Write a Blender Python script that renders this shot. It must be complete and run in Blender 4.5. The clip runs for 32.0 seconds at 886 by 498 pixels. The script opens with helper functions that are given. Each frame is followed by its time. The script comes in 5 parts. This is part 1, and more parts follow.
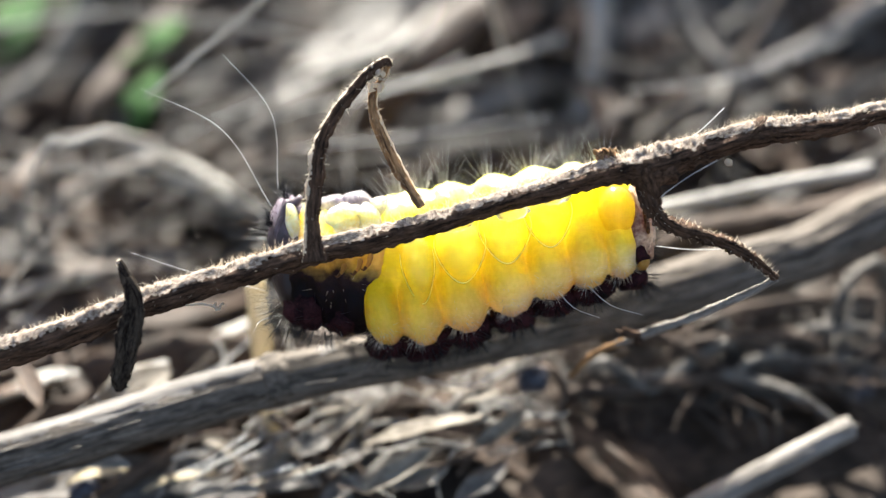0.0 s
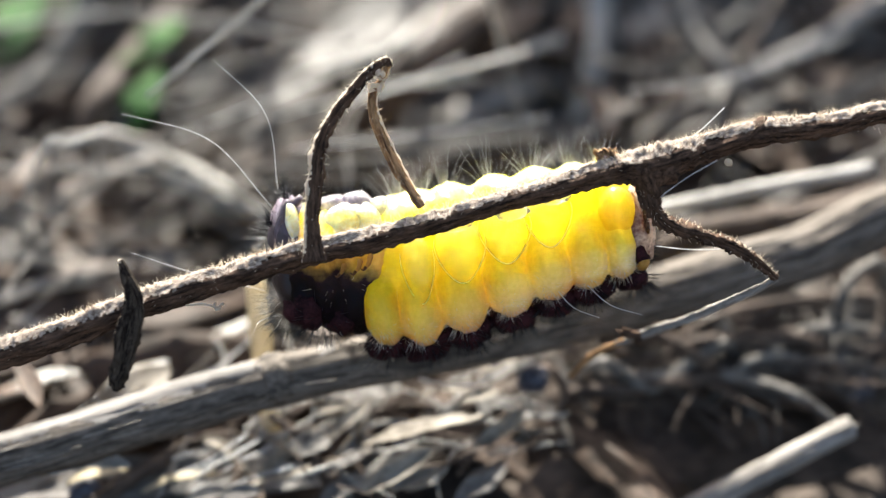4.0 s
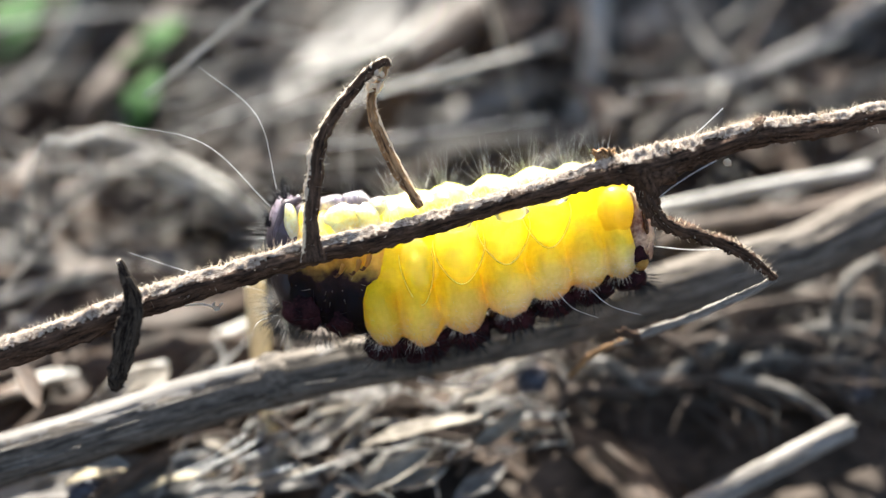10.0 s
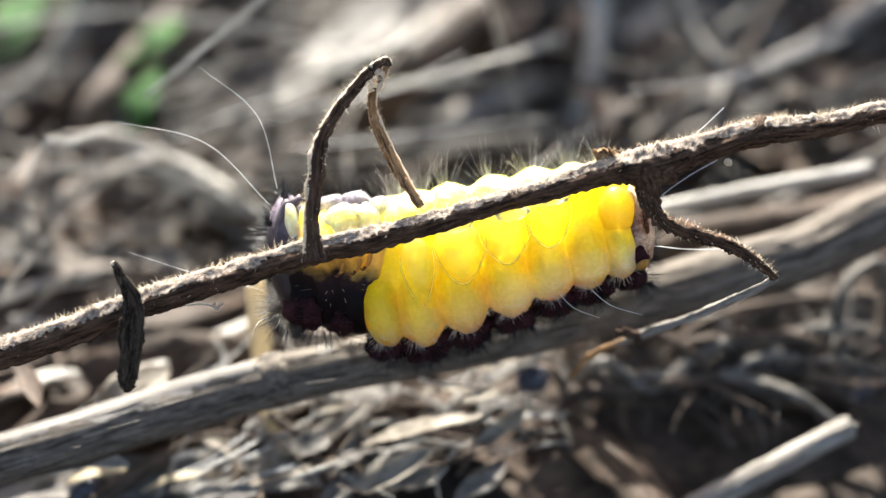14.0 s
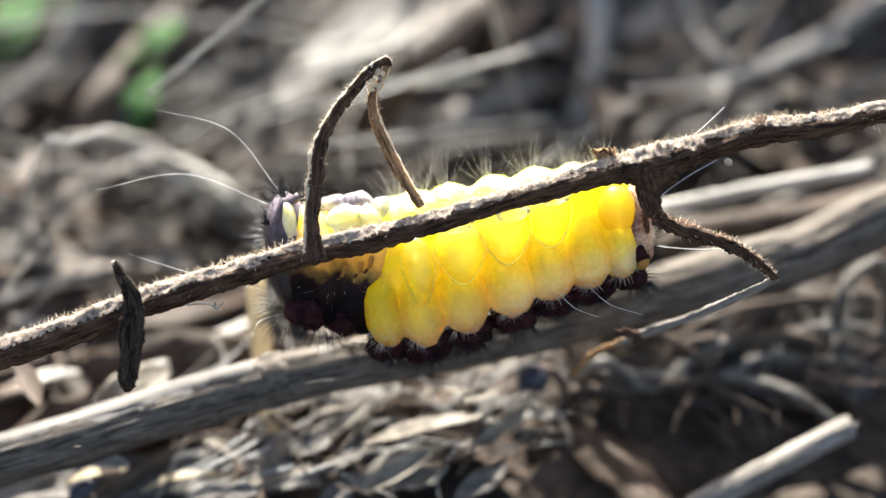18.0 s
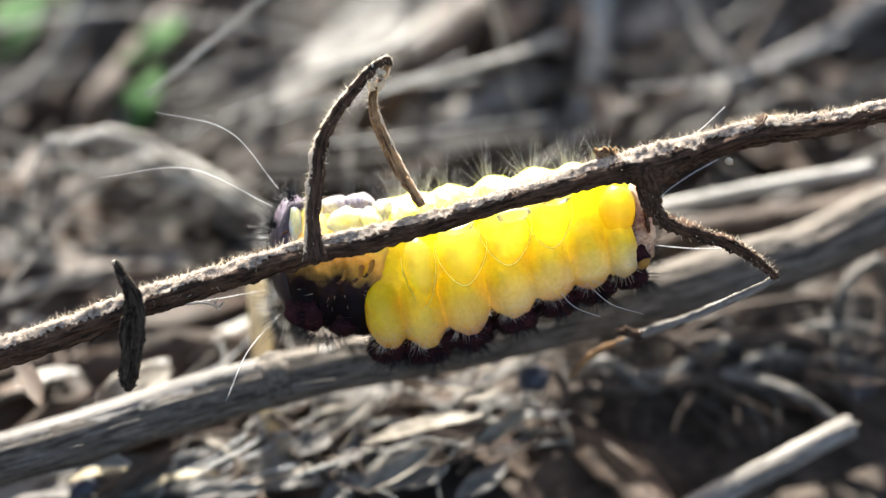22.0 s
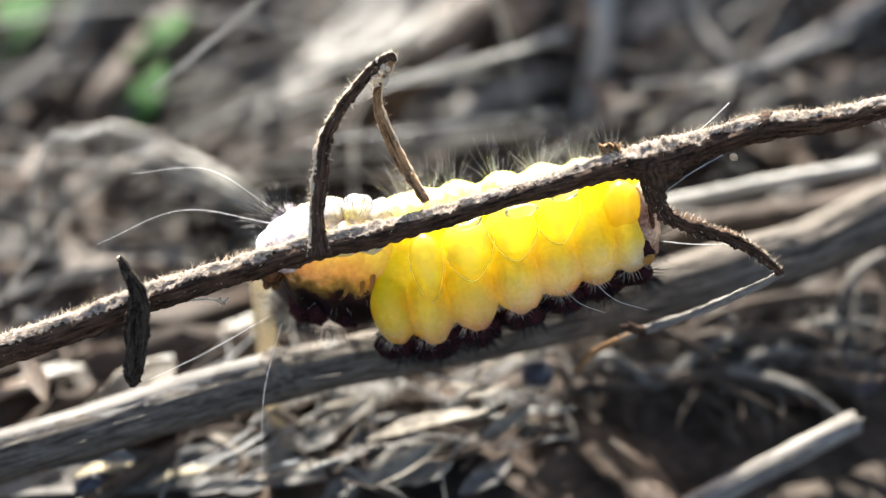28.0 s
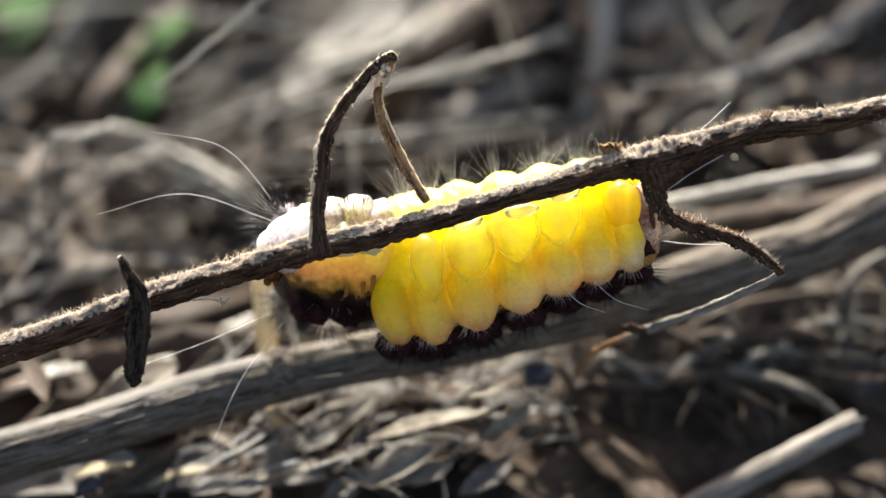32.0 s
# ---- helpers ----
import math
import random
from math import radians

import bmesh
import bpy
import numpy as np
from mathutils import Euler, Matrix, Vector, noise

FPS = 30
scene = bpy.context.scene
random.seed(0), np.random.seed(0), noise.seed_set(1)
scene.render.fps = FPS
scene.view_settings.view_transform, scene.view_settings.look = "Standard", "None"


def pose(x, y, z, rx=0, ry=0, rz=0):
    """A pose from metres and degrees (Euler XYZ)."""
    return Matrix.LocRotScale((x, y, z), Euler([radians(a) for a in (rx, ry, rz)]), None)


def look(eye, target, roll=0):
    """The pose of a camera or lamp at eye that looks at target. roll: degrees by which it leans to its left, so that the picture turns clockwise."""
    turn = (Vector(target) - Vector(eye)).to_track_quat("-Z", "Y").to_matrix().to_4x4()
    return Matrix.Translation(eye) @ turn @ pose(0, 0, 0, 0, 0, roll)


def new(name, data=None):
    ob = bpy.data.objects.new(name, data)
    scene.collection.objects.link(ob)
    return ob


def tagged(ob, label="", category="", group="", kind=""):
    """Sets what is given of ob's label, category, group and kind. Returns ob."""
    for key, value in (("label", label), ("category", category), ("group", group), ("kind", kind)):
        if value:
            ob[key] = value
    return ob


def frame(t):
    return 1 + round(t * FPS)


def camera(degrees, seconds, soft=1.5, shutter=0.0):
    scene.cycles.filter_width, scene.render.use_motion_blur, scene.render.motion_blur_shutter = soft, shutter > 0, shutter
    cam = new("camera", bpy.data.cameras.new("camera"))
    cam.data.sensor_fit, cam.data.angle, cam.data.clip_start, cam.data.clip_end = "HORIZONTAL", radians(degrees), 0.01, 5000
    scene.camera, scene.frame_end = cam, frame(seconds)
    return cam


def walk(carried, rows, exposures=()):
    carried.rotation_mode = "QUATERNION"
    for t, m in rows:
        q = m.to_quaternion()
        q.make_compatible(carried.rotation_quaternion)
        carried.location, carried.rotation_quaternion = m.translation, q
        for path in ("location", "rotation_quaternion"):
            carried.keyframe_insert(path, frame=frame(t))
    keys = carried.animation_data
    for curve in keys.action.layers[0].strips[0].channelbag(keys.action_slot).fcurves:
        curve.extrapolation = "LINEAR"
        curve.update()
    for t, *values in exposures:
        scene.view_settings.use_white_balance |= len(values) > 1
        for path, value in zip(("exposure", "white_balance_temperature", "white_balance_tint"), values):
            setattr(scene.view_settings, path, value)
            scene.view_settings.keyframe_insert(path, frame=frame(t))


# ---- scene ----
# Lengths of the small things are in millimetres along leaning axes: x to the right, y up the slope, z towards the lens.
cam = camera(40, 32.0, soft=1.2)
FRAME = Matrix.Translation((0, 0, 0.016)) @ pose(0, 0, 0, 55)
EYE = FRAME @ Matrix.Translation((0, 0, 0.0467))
cam.data.dof.use_dof = True
cam.data.dof.focus_distance = 0.0475
cam.data.dof.aperture_fstop = 21


def turned(right, down):
    """The lens turned by small angles, in thousandths of a degree."""
    return EYE @ pose(0, 0, 0, -down / 1000, -right / 1000)


WALK = [(0, turned(0, 0)), (3.5, turned(0, 0)), (5.5, turned(40, 0)), (11, turned(55, -8)), (14.5, turned(20, 8)),
        (16.5, turned(0, 14)), (19, turned(26, 26)), (21.5, turned(0, 30)), (22.5, turned(-40, 80)), (23.5, turned(-80, 120)),
        (24.5, turned(-120, 160)), (25.5, turned(-170, 195)), (27.5, turned(-215, 240)), (30, turned(-240, 245)), (32, turned(-250, 245))]
walk(cam, WALK, exposures=[(0, 2.42, 6240, 8), (2, 2.50, 6240, 8), (3, 2.42, 6240, 8), (6, 2.54, 6240, 8), (7, 2.46, 6090, 8), (8, 2.59, 6240, 8), (9, 2.50, 6190, 8), (14, 2.52, 6340, 8), (22, 2.47, 6240, 8), (25, 2.47, 6240, 8), (29, 2.43, 6290, 8), (31, 2.11, 6500, 8), (32, 2.02, 6590, 8)])

# ---- light ----
ELEVATION, AZIMUTH = 34, -8
world = bpy.data.worlds.new("sky")
scene.world = world
world.use_nodes = True
sky = world.node_tree.nodes.new("ShaderNodeTexSky")
sky.sky_type, sky.sun_disc = "NISHITA", False
sky.dust_density, sky.ozone_density = 4.0, 0.6
sky.sun_elevation, sky.sun_rotation = radians(ELEVATION), radians(AZIMUTH)
back = world.node_tree.nodes["Background"]
back.inputs["Strength"].default_value = 0.066
world.node_tree.links.new(sky.outputs[0], back.inputs[0])
sun_data = bpy.data.lights.new("sun", "SUN")
sun_data.energy, sun_data.angle, sun_data.color = 5.0, radians(0.5), (1, 0.95, 0.86)
sun = new("sun", sun_data)
sun_way = Vector((math.sin(radians(AZIMUTH)) * math.cos(radians(ELEVATION)),
                  math.cos(radians(AZIMUTH)) * math.cos(radians(ELEVATION)), math.sin(radians(ELEVATION))))
sun.matrix_world = look(sun_way * 2, (0, 0, 0))


# ---- materials ----
def surface(name, dark, light, scale=6.0, fine=40.0, rough=0.8, bump=0.5, flesh=0.0, reach=(1, 0.6, 0.15), depth=0.0012,
            thin=0.0, low=0.4, high=0.6, sheen=0.0, ramp=None, spec=0.2, glassy=0.0, ior=1.1, blotch=0.12, placed=None):
    """A natural surface: two colours mixed by coarse and fine grain, which follows the thing's own growth (the attribute grain)."""
    m = bpy.data.materials.new(name)
    m.use_nodes = True
    n, ln = m.node_tree.nodes, m.node_tree.links
    p = n["Principled BSDF"]
    at = n.new("ShaderNodeAttribute")
    at.attribute_name = "grain"
    a, b = n.new("ShaderNodeTexNoise"), n.new("ShaderNodeTexNoise")
    for tex, sc in ((a, scale), (b, fine)):
        tex.inputs["Scale"].default_value, tex.inputs["Detail"].default_value = sc, 4
        ln.new(at.outputs["Vector"], tex.inputs["Vector"])
    mix = n.new("ShaderNodeMath")
    mix.operation = "MULTIPLY_ADD"
    mix.inputs[1].default_value = 0.4
    ln.new(b.outputs["Fac"], mix.inputs[0])
    sc2 = n.new("ShaderNodeMath")
    sc2.operation = "MULTIPLY"
    sc2.inputs[1].default_value = 0.6
    ln.new(a.outputs["Fac"], sc2.inputs[0])
    ln.new(sc2.outputs[0], mix.inputs[2])
    cr = n.new("ShaderNodeValToRGB")
    cr.color_ramp.elements[0].position, cr.color_ramp.elements[1].position = low, high
    cr.color_ramp.elements[0].color, cr.color_ramp.elements[1].color = (*dark, 1), (*light, 1)
    ln.new(mix.outputs[0], cr.inputs[0])
    colour = cr.outputs[0]
    if ramp:
        # pigment from the tip of a lobe to its root
        tc, sep, pr, mm = n.new("ShaderNodeTexCoord"), n.new("ShaderNodeSeparateXYZ"), n.new("ShaderNodeValToRGB"), n.new("ShaderNodeMix")
        if placed:
            at2 = n.new("ShaderNodeAttribute")
            at2.attribute_name = "place"
            ln.new(at2.outputs["Vector"], sep.inputs[0])
        else:
            ln.new(tc.outputs["Generated"], sep.inputs[0])
        while len(pr.color_ramp.elements) < len(ramp):
            pr.color_ramp.elements.new(0.5)
        for e, (pos, c) in zip(pr.color_ramp.elements, ramp):
            e.position, e.color = pos, (*c, 1)
        jig = n.new("ShaderNodeMath")
        jig.operation = "MULTIPLY_ADD"
        jig.inputs[1].default_value = blotch
        off = n.new("ShaderNodeMath")
        off.operation = "SUBTRACT"
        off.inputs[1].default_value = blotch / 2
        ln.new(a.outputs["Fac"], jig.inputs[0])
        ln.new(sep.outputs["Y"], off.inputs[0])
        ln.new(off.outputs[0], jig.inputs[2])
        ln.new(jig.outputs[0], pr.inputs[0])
        pigment = pr.outputs[0]
        if placed:
            # another pigment towards the rear
            pr2, along = n.new("ShaderNodeValToRGB"), n.new("ShaderNodeMix")
            while len(pr2.color_ramp.elements) < len(placed):
                pr2.color_ramp.elements.new(0.5)
            for e, (pos, c) in zip(pr2.color_ramp.elements, placed):
                e.position, e.color = pos, (*c, 1)
            ln.new(jig.outputs[0], pr2.inputs[0])
            along.data_type = "RGBA"
            ln.new(sep.outputs["X"], along.inputs["Factor"])
            ln.new(pigment, along.inputs["A"])
            ln.new(pr2.outputs[0], along.inputs["B"])
            pigment = along.outputs["Result"]
        mm.data_type, mm.blend_type = "RGBA", "MULTIPLY"
        mm.inputs["Factor"].default_value = 1.0
        ln.new(pigment, mm.inputs["A"])
        ln.new(colour, mm.inputs["B"])
        colour = mm.outputs["Result"]
    ln.new(colour, p.inputs["Base Color"])
    p.inputs["Roughness"].default_value = rough
    p.inputs["Specular IOR Level"].default_value = spec
    p.inputs["Sheen Weight"].default_value = sheen
    if flesh:
        p.subsurface_method = "RANDOM_WALK"
        p.inputs["Subsurface Weight"].default_value = flesh
        p.inputs["Subsurface Radius"].default_value = reach
        p.inputs["Subsurface Scale"].default_value = depth
    if glassy:
        p.inputs["Transmission Weight"].default_value, p.inputs["IOR"].default_value = glassy, ior
    bm_ = n.new("ShaderNodeBump")
    bm_.inputs["Strength"].default_value, bm_.inputs["Distance"].default_value = bump, 0.0001
    ln.new(mix.outputs[0], bm_.inputs["Height"])
    ln.new(bm_.outputs[0], p.inputs["Normal"])
    if thin:
        tr, ms = n.new("ShaderNodeBsdfTranslucent"), n.new("ShaderNodeMixShader")
        ln.new(colour, tr.inputs["Color"])
        ms.inputs[0].default_value = thin
        ln.new(p.outputs[0], ms.inputs[1])
        ln.new(tr.outputs[0], ms.inputs[2])
        ln.new(ms.outputs[0], n["Material Output"].inputs["Surface"])
    return m


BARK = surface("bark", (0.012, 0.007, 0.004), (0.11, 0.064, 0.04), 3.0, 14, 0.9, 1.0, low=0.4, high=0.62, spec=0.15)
BARK_TAN = surface("bark_tan", (0.06, 0.028, 0.012), (0.42, 0.24, 0.11), 3.0, 14, 0.8, 1.0, spec=0.2)
BLACKENED = surface("blackened_husk", (0.007, 0.004, 0.003), (0.085, 0.064, 0.044), 3, 12, 0.9, 1.0, spec=0.1, low=0.42, high=0.66)
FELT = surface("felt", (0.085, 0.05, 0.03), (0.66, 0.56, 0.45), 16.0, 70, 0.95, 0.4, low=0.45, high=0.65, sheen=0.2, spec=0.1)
FUZZ = surface("fuzz", (0.7, 0.6, 0.47), (0.85, 0.78, 0.66), 3, 14, 0.6, 0.0, thin=0.6)
STRAW = surface("straw", (0.09, 0.078, 0.066), (0.28, 0.25, 0.218), 1.6, 9, 0.7, 0.8)
# colour of grey sheaths, and of the thick stalk's painted sunlit top
BLEACHED_AND_LIT = surface("bleached_sheath_and_lit_top", (0.09, 0.082, 0.074), (0.22, 0.2, 0.18), 0.4, 5, 0.8, 0.5, thin=0.15)
STRAW_GREY = surface("straw_grey", (0.045, 0.04, 0.034), (0.185, 0.166, 0.145), 1.6, 9, 0.75, 0.8)
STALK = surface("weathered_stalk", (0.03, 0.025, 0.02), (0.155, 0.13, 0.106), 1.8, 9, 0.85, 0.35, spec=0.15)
STRAW_PALE = surface("straw_pale", (0.23, 0.215, 0.19), (0.42, 0.395, 0.355), 1.2, 9, 0.65, 0.6)
STRAW_BROWN = surface("straw_brown", (0.022, 0.016, 0.012), (0.1, 0.072, 0.054), 1.5, 8, 0.8, 0.8)
CHAFF = surface("chaff", (0.15, 0.125, 0.095), (0.37, 0.325, 0.265), 1.2, 8, 0.6, 0.6, thin=0.35)
# straw with sunlight put into its colour, for pieces that lie in shade
STRAW_LIT = surface("straw_lit", (0.45, 0.38, 0.26), (0.72, 0.64, 0.46), 1.2, 8, 0.6, 0.6, thin=0.5)
DEAD_LEAF = surface("dead_leaf", (0.024, 0.016, 0.01), (0.088, 0.058, 0.04), 0.5, 3, 0.7, 1.0, thin=0.12)
GREEN = surface("green_blade", (0.03, 0.085, 0.02), (0.08, 0.165, 0.05), 0.4, 2, 0.8, 0.3, spec=0.1, thin=0.5)
SOIL = surface("soil", (0.025, 0.019, 0.015), (0.1, 0.078, 0.062), 90, 700, 0.95, 1.0)
SILK = surface("silk", (0.7, 0.7, 0.7), (0.85, 0.85, 0.84), 3, 14, 0.35, 0.0, thin=0.5)
SEED = surface("seed", (0.02, 0.02, 0.028), (0.07, 0.07, 0.085), 2, 10, 0.4, 0.4)

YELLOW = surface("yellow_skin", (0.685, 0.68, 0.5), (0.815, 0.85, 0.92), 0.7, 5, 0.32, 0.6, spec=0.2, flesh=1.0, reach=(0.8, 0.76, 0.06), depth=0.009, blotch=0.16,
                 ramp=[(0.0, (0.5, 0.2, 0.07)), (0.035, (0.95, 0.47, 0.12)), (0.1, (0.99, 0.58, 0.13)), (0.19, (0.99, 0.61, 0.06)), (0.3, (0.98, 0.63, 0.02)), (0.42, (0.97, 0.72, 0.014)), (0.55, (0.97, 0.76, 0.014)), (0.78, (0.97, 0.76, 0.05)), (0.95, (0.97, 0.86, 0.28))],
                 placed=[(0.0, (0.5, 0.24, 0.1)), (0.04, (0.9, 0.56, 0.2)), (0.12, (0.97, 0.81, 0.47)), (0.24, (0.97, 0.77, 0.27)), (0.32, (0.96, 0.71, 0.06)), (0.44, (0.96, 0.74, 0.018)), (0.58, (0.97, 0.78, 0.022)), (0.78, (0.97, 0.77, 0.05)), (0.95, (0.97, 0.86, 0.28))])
PROLEG = surface("proleg_skin", (0.9, 0.92, 0.5), (0.97, 0.98, 0.72), 0.9, 5, 0.1, 0.3, spec=0.3, glassy=0.95, ior=1.36)
# pale colour of the tubes that draw highlights round the prolegs
RIM_GLINT = surface("rim_glint", (0.95, 0.8, 0.15), (1, 0.93, 0.4), 1.5, 7, 0.3, 0.1, spec=0.2, glassy=0.9, ior=1.2)
PAD = surface("proleg_pad", (0.95, 0.9, 0.55), (1, 0.97, 0.75), 1.5, 7, 0.15, 0.2, spec=0.3, glassy=0.8, ior=1.3)
MEMBRANE = surface("neck_membrane", (0.2, 0.17, 0.23), (0.74, 0.7, 0.69), 1.0, 5, 0.4, 0.4, spec=0.2, flesh=1.0, reach=(0.8, 0.75, 0.7), depth=0.008)
DUSK = surface("dusky_skin", (0.02, 0.014, 0.018), (0.13, 0.1, 0.115), 1.2, 7, 0.4, 0.4, spec=0.25)
AMBER = surface("amber_skin", (0.93, 0.62, 0.12), (0.97, 0.72, 0.2), 0.6, 5, 0.12, 0.2, spec=0.35, glassy=0.93, ior=1.3)
TAIL = surface("tail_skin", (0.22, 0.09, 0.06), (0.72, 0.5, 0.34), 1.2, 6, 0.4, 0.3, flesh=1.0, reach=(0.8, 0.7, 0.5), depth=0.003, spec=0.25)
LAVENDER = surface("lavender_skin", (0.22, 0.19, 0.25), (0.62, 0.58, 0.56), 1.3, 6, 0.35, 0.5, glassy=0.35, ior=1.2)
LEMON = surface("lemon_skin", (0.96, 0.7, 0.25), (1, 0.88, 0.5), 1.0, 6, 0.35, 0.4, flesh=1.0, reach=(0.8, 0.75, 0.3), depth=0.003)
THORAX = surface("thorax_skin", (0.84, 0.76, 0.66), (0.97, 0.97, 0.97), 1.1, 5, 0.55, 0.5, flesh=1.0, reach=(0.85, 0.78, 0.15), depth=0.007, blotch=0.34, spec=0.1,
                 ramp=[(0.0, (0.003, 0.001, 0.0025)), (0.36, (0.004, 0.0015, 0.003)), (0.48, (0.04, 0.012, 0.012)), (0.54, (0.7, 0.42, 0.2)), (0.75, (0.92, 0.62, 0.24)), (1.0, (0.93, 0.8, 0.55))],
                 placed=[(0.0, (0.003, 0.001, 0.002)), (0.26, (0.006, 0.0025, 0.004)), (0.38, (0.05, 0.022, 0.022)), (0.48, (0.9, 0.62, 0.12)), (0.7, (0.97, 0.8, 0.12)), (1.0, (0.95, 0.76, 0.35))])
LEGSKIN = surface("leg_skin", (0.35, 0.16, 0.03), (0.6, 0.32, 0.07), 0.7, 5, 0.3, 0.3, thin=0.4)
PURPLE = surface("purple_skin", (0.006, 0.002, 0.003), (0.04, 0.012, 0.014), 1.2, 8, 0.75, 0.6, spec=0.08)
HOOD = surface("hood_skin", (0.75, 0.7, 0.75), (1, 1, 1), 1.2, 8, 0.38, 0.5, spec=0.35, flesh=1.0, reach=(0.8, 0.75, 0.7), depth=0.003, blotch=0.4,
               ramp=[(0.0, (0.008, 0.004, 0.006)), (0.5, (0.016, 0.01, 0.013)), (0.62, (0.05, 0.038, 0.046)), (0.74, (0.13, 0.105, 0.125)), (0.86, (0.24, 0.2, 0.23)), (1.0, (0.07, 0.055, 0.075))])
WART = surface("black_wart", (0.006, 0.004, 0.006), (0.06, 0.045, 0.055), 1.2, 8, 0.6, 0.5, spec=0.15)
CAPSULE = surface("head_capsule", (0.035, 0.013, 0.006), (0.16, 0.07, 0.025), 1.4, 8, 0.25, 0.3)
BRISTLE = surface("black_bristle", (0.008, 0.008, 0.009), (0.02, 0.02, 0.022), 3, 14, 0.45, 0.0)
HAIR = surface("pale_hair", (0.5, 0.5, 0.48), (0.72, 0.71, 0.69), 3, 14, 0.4, 0.0, thin=0.5)
CLAW = surface("claw", (0.05, 0.02, 0.008), (0.17, 0.075, 0.025), 3, 14, 0.5, 0.2, thin=0.2)


# ---- builders ----
class Geo:
    """Vertices, faces and growth grain of one mesh."""

    def __init__(self):
        self.v, self.f, self.g, self.place = [], [], [], None

    def add(self, v, f, g=None):
        o = len(self.v)
        self.v += [tuple(p) for p in v]
        self.f += [tuple(i + o for i in face) for face in f]
        self.g += [tuple(p) for p in (g if g is not None else v)]
        return self


def glide(points, step):
    """Points along a smooth line through the given ones, about step apart, with the place on the line in knots."""
    p = [Vector(q) for q in points]
    p = [p[0] * 2 - p[1], *p, p[-1] * 2 - p[-2]]
    out, knots = [], []
    for i in range(1, len(p) - 2):
        a, b, c, d = p[i - 1:i + 3]
        k = max(2, int((c - b).length / step))
        for j in range(k):
            u = j / k
            out.append(0.5 * (2 * b + (c - a) * u + (2 * a - 5 * b + 4 * c - d) * u * u + (3 * b - a - 3 * c + d) * u ** 3))
            knots.append(i - 1 + u)
    out.append(p[-2])
    knots.append(len(p) - 3)
    return out, knots


def tube(geo, points, radii, step=0.4, sides=10, ribs=0, rib=0.0, lump=0.0, flat=1.0, seed=0, grit=0.0, proud=1.0, arc=None):
    """A tapered stalk with ribs along it and lumps on it; its ends are closed."""
    line, knots = glide(points, step)
    n, v, g, f, s = len(line), [], [], [], 0.0
    up = Vector((0, 0, 1))
    for i, (q, k) in enumerate(zip(line, knots)):
        way = (line[min(i + 1, n - 1)] - line[max(i - 1, 0)]).normalized()
        up = (up - way * up.dot(way)).normalized()
        side = way.cross(up)
        a = min(int(k), len(radii) - 2)
        r = radii[a] + (radii[a + 1] - radii[a]) * (k - a)
        s += (q - line[i - 1]).length if i else 0
        for j in range(sides):
            th = 2 * math.pi * j / sides
            e = side * math.cos(th) + up * math.sin(th) * flat
            rr = r * (1 + rib * math.sin(ribs * th + 0.6 * math.sin(s * 0.7 + seed)))
            if lump:
                rr *= 1 + lump * noise.noise(Vector((math.cos(th) * 1.3 + seed, math.sin(th) * 1.3, s / max(r, 0.05) * 0.45)))
            if grit:
                rr *= 1 + grit * noise.noise((q + e * r) * (2.2 / max(r, 0.1)) + Vector((seed, 0, 0)))
                rr *= 1 + 0.6 * grit * noise.noise((q + e * r) * (5.0 / max(r, 0.1)))
            v.append(q + e * rr * proud)
            g.append((math.cos(th) * r * 3 + seed * 3.7, math.sin(th) * r * 3, s * 0.35))
    for i in range(n - 1):
        for j in range(sides):
            j2 = (j + 1) % sides
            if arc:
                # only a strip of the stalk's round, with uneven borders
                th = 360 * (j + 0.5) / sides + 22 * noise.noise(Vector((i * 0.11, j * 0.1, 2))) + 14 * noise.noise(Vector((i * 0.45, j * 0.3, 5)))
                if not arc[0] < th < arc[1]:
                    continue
            f.append((i * sides + j, i * sides + j2, (i + 1) * sides + j2, (i + 1) * sides + j))
    if not arc:
        f.append(tuple(range(sides - 1, -1, -1)))
        f.append(tuple((n - 1) * sides + j for j in range(sides)))
    return geo.add(v, f, g)


def blob(geo, centre, radii, lean=0.0, lump=0.05, power=2.3, across=20, down=14, seed=0, size=1.0, wrinkle=0.0, folds=7, taper=0.0):
    """A soft rounded lobe, a little square and uneven; lean turns it in the upright plane, in degrees."""
    c, v, f = Vector(centre), [], []
    turn = Matrix.Rotation(radians(lean), 3, "Z")
    e = 2 / power
    sg = lambda x: math.copysign(abs(x) ** e, x)
    for i in range(down + 1):
        ph = math.pi * i / down - math.pi / 2
        for j in range(across):
            th = 2 * math.pi * j / across
            d = Vector((sg(math.cos(ph)) * sg(math.cos(th)), sg(math.sin(ph)), sg(math.cos(ph)) * sg(math.sin(th))))
            k = 1 + lump * noise.noise(d * 1.4 / size + Vector((seed, seed * 2, 0)))
            if wrinkle:
                k += wrinkle * math.sin(folds * d.x * 2 + 2 * noise.noise(d * 1.7 + Vector((seed, 0, 0))))
            v.append(c + turn @ Vector((d.x * radii[0] * k * (1 + taper * d.y), d.y * radii[1] * k, d.z * radii[2] * k)))
    for i in range(down):
        for j in range(across):
            j2 = (j + 1) % across
            f.append((i * across + j, (i + 1) * across + j, (i + 1) * across + j2, i * across + j2))
    return geo.add(v, f)


